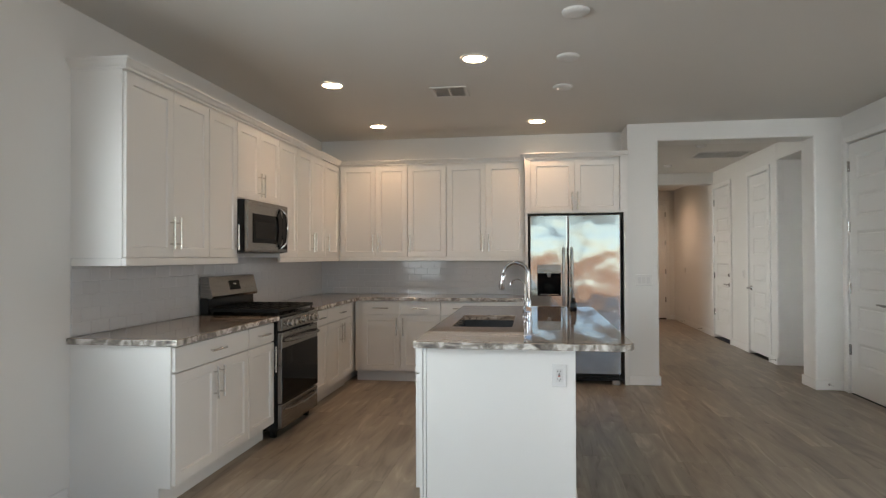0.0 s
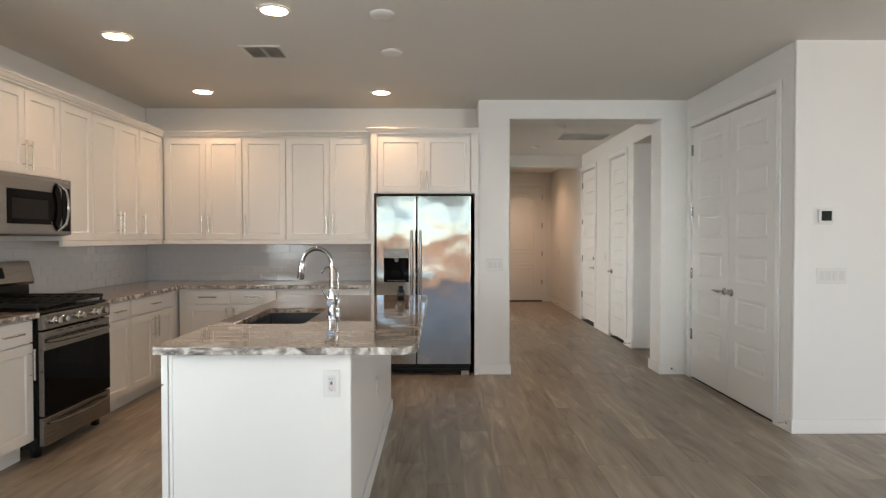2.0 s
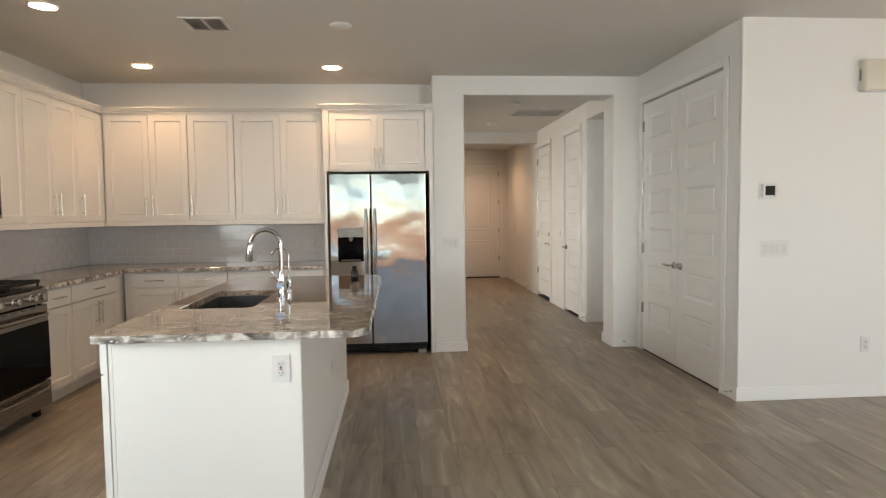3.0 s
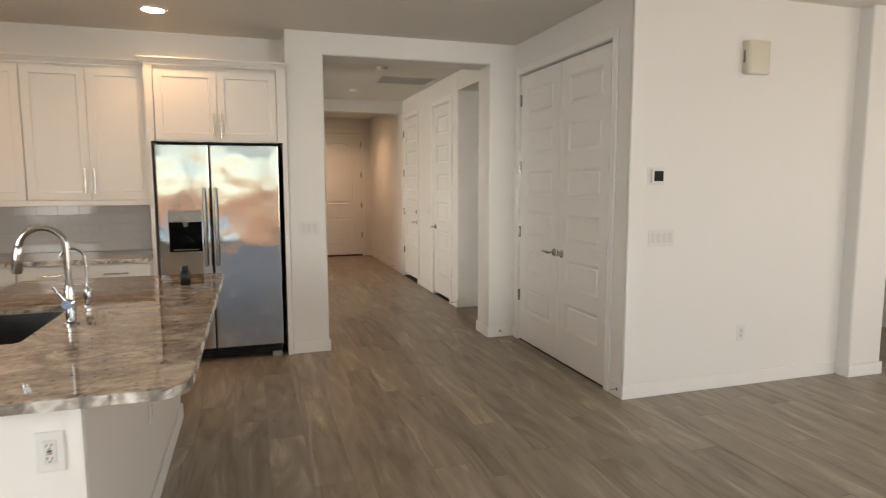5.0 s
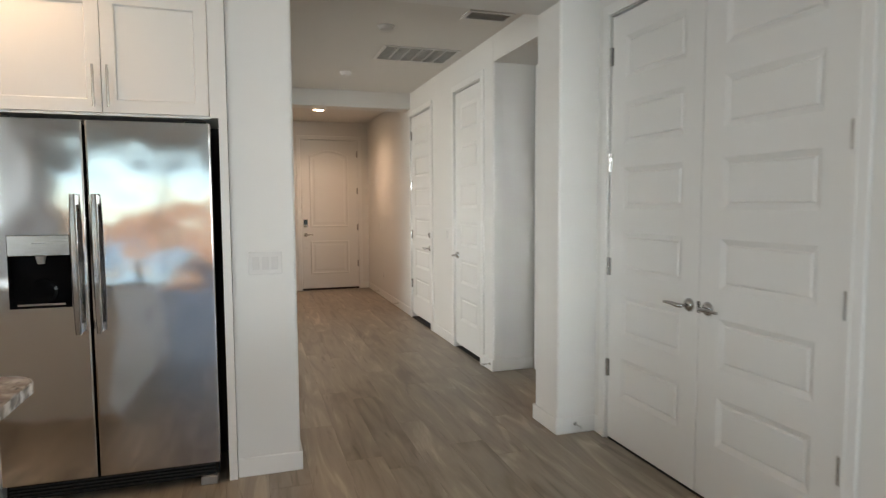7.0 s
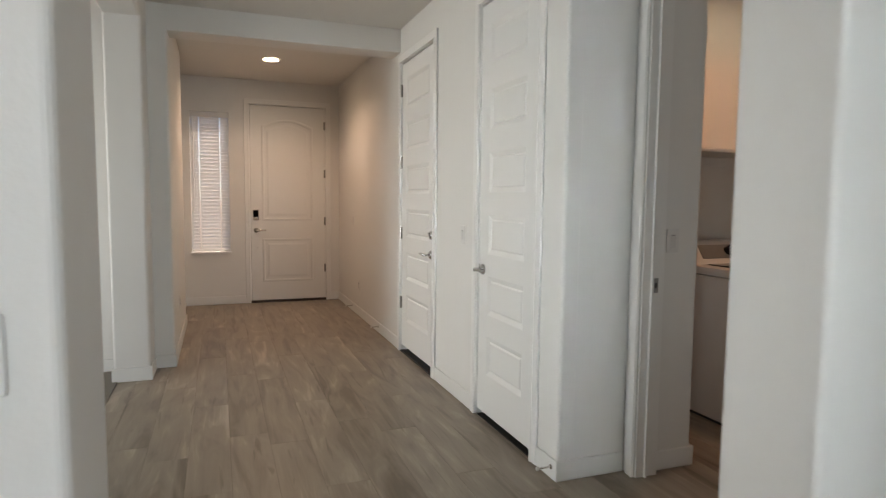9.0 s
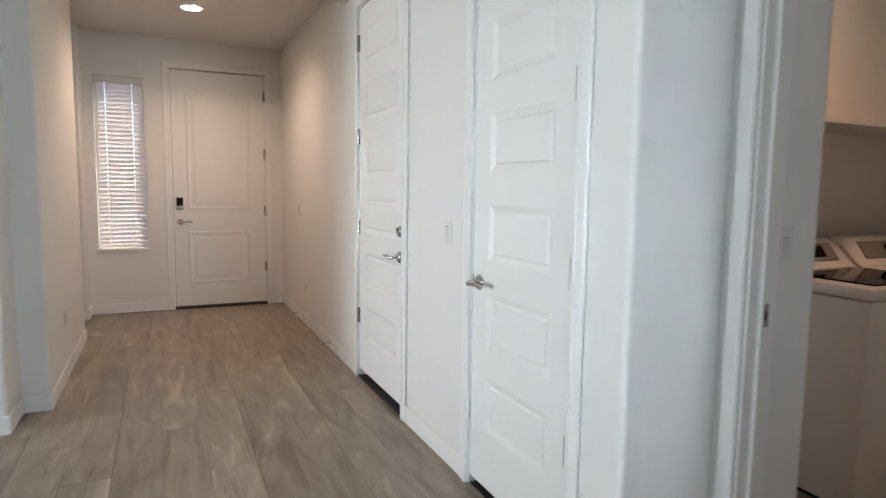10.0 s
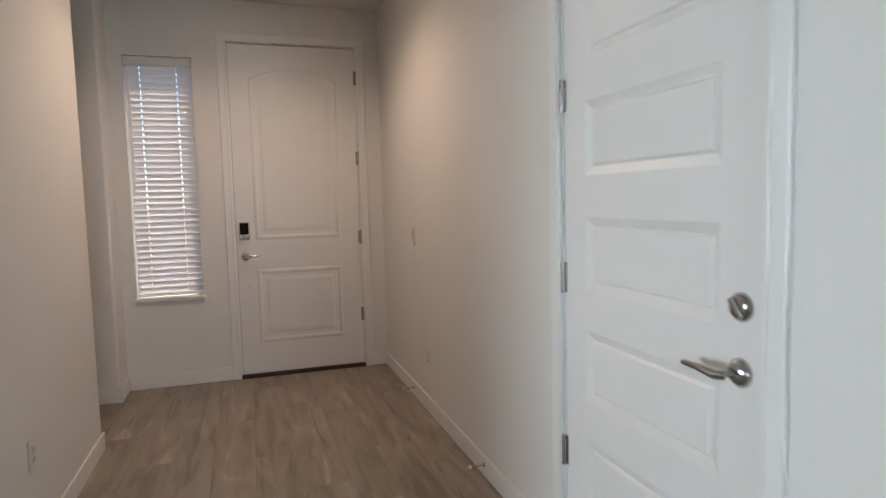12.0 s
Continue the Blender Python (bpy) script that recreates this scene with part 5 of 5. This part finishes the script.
# ---- wall fittings: local x across, front towards -y ----
def switch_plate(m, gangs, label):
    w = 0.046 * gangs + 0.026
    s = thing("switch_plate", m, label, "switch", "switch plates")
    p = part("plate", box(-w / 2, w / 2, -0.006, -0.0004, -0.058, 0.058, bevel=0.003), M_PLASTIC, s)
    for g in range(gangs):
        x = (g - (gangs - 1) / 2) * 0.046
        part("rocker", box(x - 0.0165, x + 0.0165, -0.009, -0.0055, -0.033, 0.033, bevel=0.0015), M_PLASTIC_SH, s)
        if gangs == 1:
            part("indicator_line", box(x - 0.011, x + 0.011, -0.0096, -0.0088, 0.025, 0.028), M_GREY, s)
    return s


def outlet(m, label, gfci=False):
    s = thing("wall_outlet", m, label, "outlet", "wall outlets")
    part("plate", box(-0.036, 0.036, -0.006, -0.0004, -0.058, 0.058, bevel=0.003), M_PLASTIC, s)
    part("socket_face", box(-0.0165, 0.0165, -0.0085, -0.0055, -0.034, 0.034, bevel=0.0015), M_PLASTIC_SH, s)
    for z in (0.019, -0.019):
        part("slots", boxes((-0.008, -0.0055, -0.0092, -0.0083, z - 0.002, z + 0.006), (0.0045, 0.007, -0.0092, -0.0083, z - 0.002, z + 0.005), (-0.0022, 0.0022, -0.0092, -0.0083, z - 0.010, z - 0.006)), M_DARK, s)
    if gfci:
        part("test_button", box(-0.006, 0.006, -0.0098, -0.0083, 0.001, 0.006, bevel=0.0005), M_BLACK, s)
        part("reset_button", box(-0.006, 0.006, -0.0098, -0.0083, -0.006, -0.001, bevel=0.0005), M_RED, s)
    return s


M_RED = material("red_plastic", (0.45, 0.10, 0.07), 0.4, 0, 0.05, 20)
switch_plate(pose(1.337, GATE, 1.098), 3, "white three-gang switch plate on the pier")
switch_plate(pose(3.520, 4.902, 1.108), 4, "white four-gang switch plate on the wall")
switch_plate(facing_west(HALL, 9.352) @ pose(0, 0, 1.092), 1, "white single switch plate between the hall doors")
switch_plate(facing_west(HALL, 12.717) @ pose(0, 0, 1.066), 1, "white single switch plate in the foyer")
switch_plate(pose(0.675, 10.811, 1.088), 4, "white four-gang switch plate in the carpeted room")
switch_plate(pose(3.735, 8.105, 1.13), 1, "white single switch plate in the laundry")
outlet(pose(4.232, 4.902, 0.395), "white duplex wall outlet above the baseboard")
outlet(facing_west(HALL, 12.426) @ pose(0, 0, 0.345), "white duplex wall outlet in the foyer")
outlet(pose(1.36, 11.475, 0.40, 0, 0, 90), "white duplex wall outlet on the foyer wall")
outlet(pose(0.320, IY0, 0.745), "white duplex outlet with test buttons on the island end", True)
outlet(pose(IX1 + 0.007, 4.37, 0.465, 0, 0, 90), "white duplex outlet on the island side")
th = thing("thermostat", pose(3.465, 4.902, 1.524), "square white thermostat with dark screen", "thermostat")
part("wall_plate", box(-0.075, 0.062, -0.004, -0.0004, -0.060, 0.060, bevel=0.002), M_PLASTIC, th)
part("case", box(-0.050, 0.050, -0.024, -0.004, -0.046, 0.046, bevel=0.006), M_PLASTIC, th)
part("screen", box(-0.034, 0.038, -0.0255, -0.0235, -0.034, 0.034, bevel=0.001), M_GLASS_BLACK, th, "dark screen")
ch = thing("door_chime", pose(4.222, 4.902, 2.334), "cream plastic door chime box with dark side grille", "door chime")
part("cover", prism(rounded(-0.098, 0.098, -0.062, -0.0004, (0.03, 0.03, 0.001, 0.001), 5), -0.108, 0.108, 0.006), M_CREAM, ch, "", True)
part("side_grille", boxes(*[(-0.0995, -0.0975, -0.030, -0.014, -0.036 + k * 0.012, -0.028 + k * 0.012) for k in range(7)]), M_DARK, ch)
part("lower_rim", box(-0.090, 0.090, -0.056, -0.004, -0.114, -0.1085, bevel=0.002), M_PLASTIC, ch)


def door_stop(m):
    s = thing("door_stop", m, "chrome rigid door stop on the baseboard", "door stop", "door stops")
    part("rod", tube([(0, 0, 0), (0, -0.004, 0), (0, -0.006, 0), (0, -0.066, 0)], [0.012, 0.012, 0.0045, 0.0045], 10), M_NICKEL, s, "", True)
    part("tip", rod((0, -0.066, 0), (0, -0.080, 0), 0.0085, 10), M_PLASTIC, s, "white rubber tip", True)


door_stop(facing_west(EAST - 0.012, 4.955) @ pose(0, 0, 0.06))
door_stop(pose(3.115, GATE - 0.012, 0.06))
door_stop(facing_west(HALL - 0.012, 8.19) @ pose(0, 0, 0.06))
door_stop(facing_west(HALL - 0.012, 11.50) @ pose(0, 0, 0.06))
door_stop(facing_west(HALL - 0.012, 12.75) @ pose(0, 0, 0.06))
sp = thing("strike_plate", pose(3.612, 8.0665, 0.925), "dark nickel strike plate on the laundry door jamb", "strike plate")
part("plate", box(-0.014, 0.014, -0.0072, -0.0035, -0.035, 0.035, bevel=0.001), M_GREY, sp)
part("latch_hole", box(-0.006, 0.006, -0.0078, -0.0070, -0.012, 0.012), M_DARK, sp)

# ---- backsplash tiles and floor planks ----
def tile_mesh(w, h):
    """A glazed tile in the x-z plane, front at -y, with a pillowed edge."""
    bm = bmesh.new()
    rings = []
    for i, y in ((0.0, 0.0), (0.0, -0.0055), (0.0022, -0.0072)):
        rings.append([bm.verts.new(p) for p in ((i, y, i), (w - i, y, i), (w - i, y, h - i), (i, y, h - i))])
    for a, b in zip(rings, rings[1:]):
        for k in range(4):
            bm.faces.new((a[k], a[(k + 1) % 4], b[(k + 1) % 4], b[k]))
    bm.faces.new(rings[-1])
    return mesh_from("tile", bm, M_TILE)


def tiled(name, m, length, z0, z1, label):
    """Running-bond subway tiles over a grout bed; local x along the wall."""
    b = thing(name, m, label, "backsplash", "", "structure")
    part("grout_bed", box(0, length, -0.005, -0.0006, z0, z1), M_TGROUT, b)
    tw, hh, j = 0.152, 0.076, 0.0022
    cache = {}
    row, z = 0, z0 + 0.001
    while z < z1 - 0.012:
        h = min(hh - j, z1 - 0.001 - z)
        x = -(tw / 2) * (row % 2)
        while x < length - 0.004:
            a, e = max(x, 0.001), min(x + tw - j, length - 0.001)
            if e - a > 0.012:
                key = (round(e - a, 4), round(h, 4))
                if key not in cache:
                    cache[key] = tile_mesh(e - a, h)
                t = new("tile", cache[key])
                t.parent = b
                t.matrix_basis = pose(a, -0.0008, z, random.uniform(-0.25, 0.25), 0, random.uniform(-0.25, 0.25))
            x += tw
        row += 1
        z += hh
    return b


tiled("backsplash_west", pose(W + 0.0005, 3.156, 0, 0, 0, 90), BACK - 3.158, 0.916, 1.350, "white glazed subway tile backsplash behind the range")
tiled("backsplash_back", pose(W + 0.009, BACK - 0.0005, 0), 0.105 - W - 0.010, 0.916, 1.350, "white glazed subway tile backsplash along the back wall")


def planks():
    """Planks along y, 0.2 wide and 1.2 long, each row shifted; those near the walk are objects of their own."""
    pw, pl, j = 0.203, 1.219, 0.0012
    x0, x1, y0, y1 = W + 0.003, 6.99, -3.2, 13.61
    cache, near = {}, 0

    def ring(w, l):
        v, f = [], []
        for i, z in ((0.0, -0.004), (0.0, -0.0005), (0.0007, 0.0)):
            v += [(i, i, z), (w - i, i, z), (w - i, l - i, z), (i, l - i, z)]
        for r in range(2):
            for k in range(4):
                f.append((4 * r + k, 4 * r + (k + 1) % 4, 4 * r + 4 + (k + 1) % 4, 4 * r + 4 + k))
        f.append((8, 9, 10, 11))
        return v, f

    verts, faces = [], []
    col, x = 0, x0
    while x < x1 - 0.02:
        w = min(pw - j, x1 - x)
        y = y0 - (col * 0.41 + 0.13 * math.sin(col * 2.3)) % pl
        while y < y1:
            a, e = max(y, y0), min(y + pl - j, y1)
            y += pl
            if e - a < 0.02:
                continue
            cx, cy = x + w / 2, (a + e) / 2
            if cy > 7.2 and (cx < 1.02 and cy < 10.9 or cx < 0.25):
                continue
            v, f = ring(w, e - a)
            if near < 300 and -1.75 < cx < 3.7 and 2.6 < cy < 13.7 and not (cx < 1.15 and cy > 6.7):
                key = (round(w, 3), round(e - a, 3))
                if key not in cache:
                    me = bpy.data.meshes.new("plank")
                    me.from_pydata(v, [], f)
                    me.materials.append(M_PLANK)
                    cache[key] = me
                o = new("plank", cache[key])
                o.parent = floor
                o.matrix_basis = pose(x, a, random.uniform(-0.0003, 0.0003))
                near += 1
            else:
                k = len(verts)
                verts.extend([(p[0] + x, p[1] + a, p[2]) for p in v])
                faces.extend([tuple(i + k for i in q) for q in f])
        x += pw
        col += 1
    me = bpy.data.meshes.new("plank_field")
    me.from_pydata(verts, [], faces)
    me.materials.append(M_PLANK_REST)
    o = new("plank_field", me)
    o.parent = floor
    tagged(o, "", "", "", "stuff")


planks()
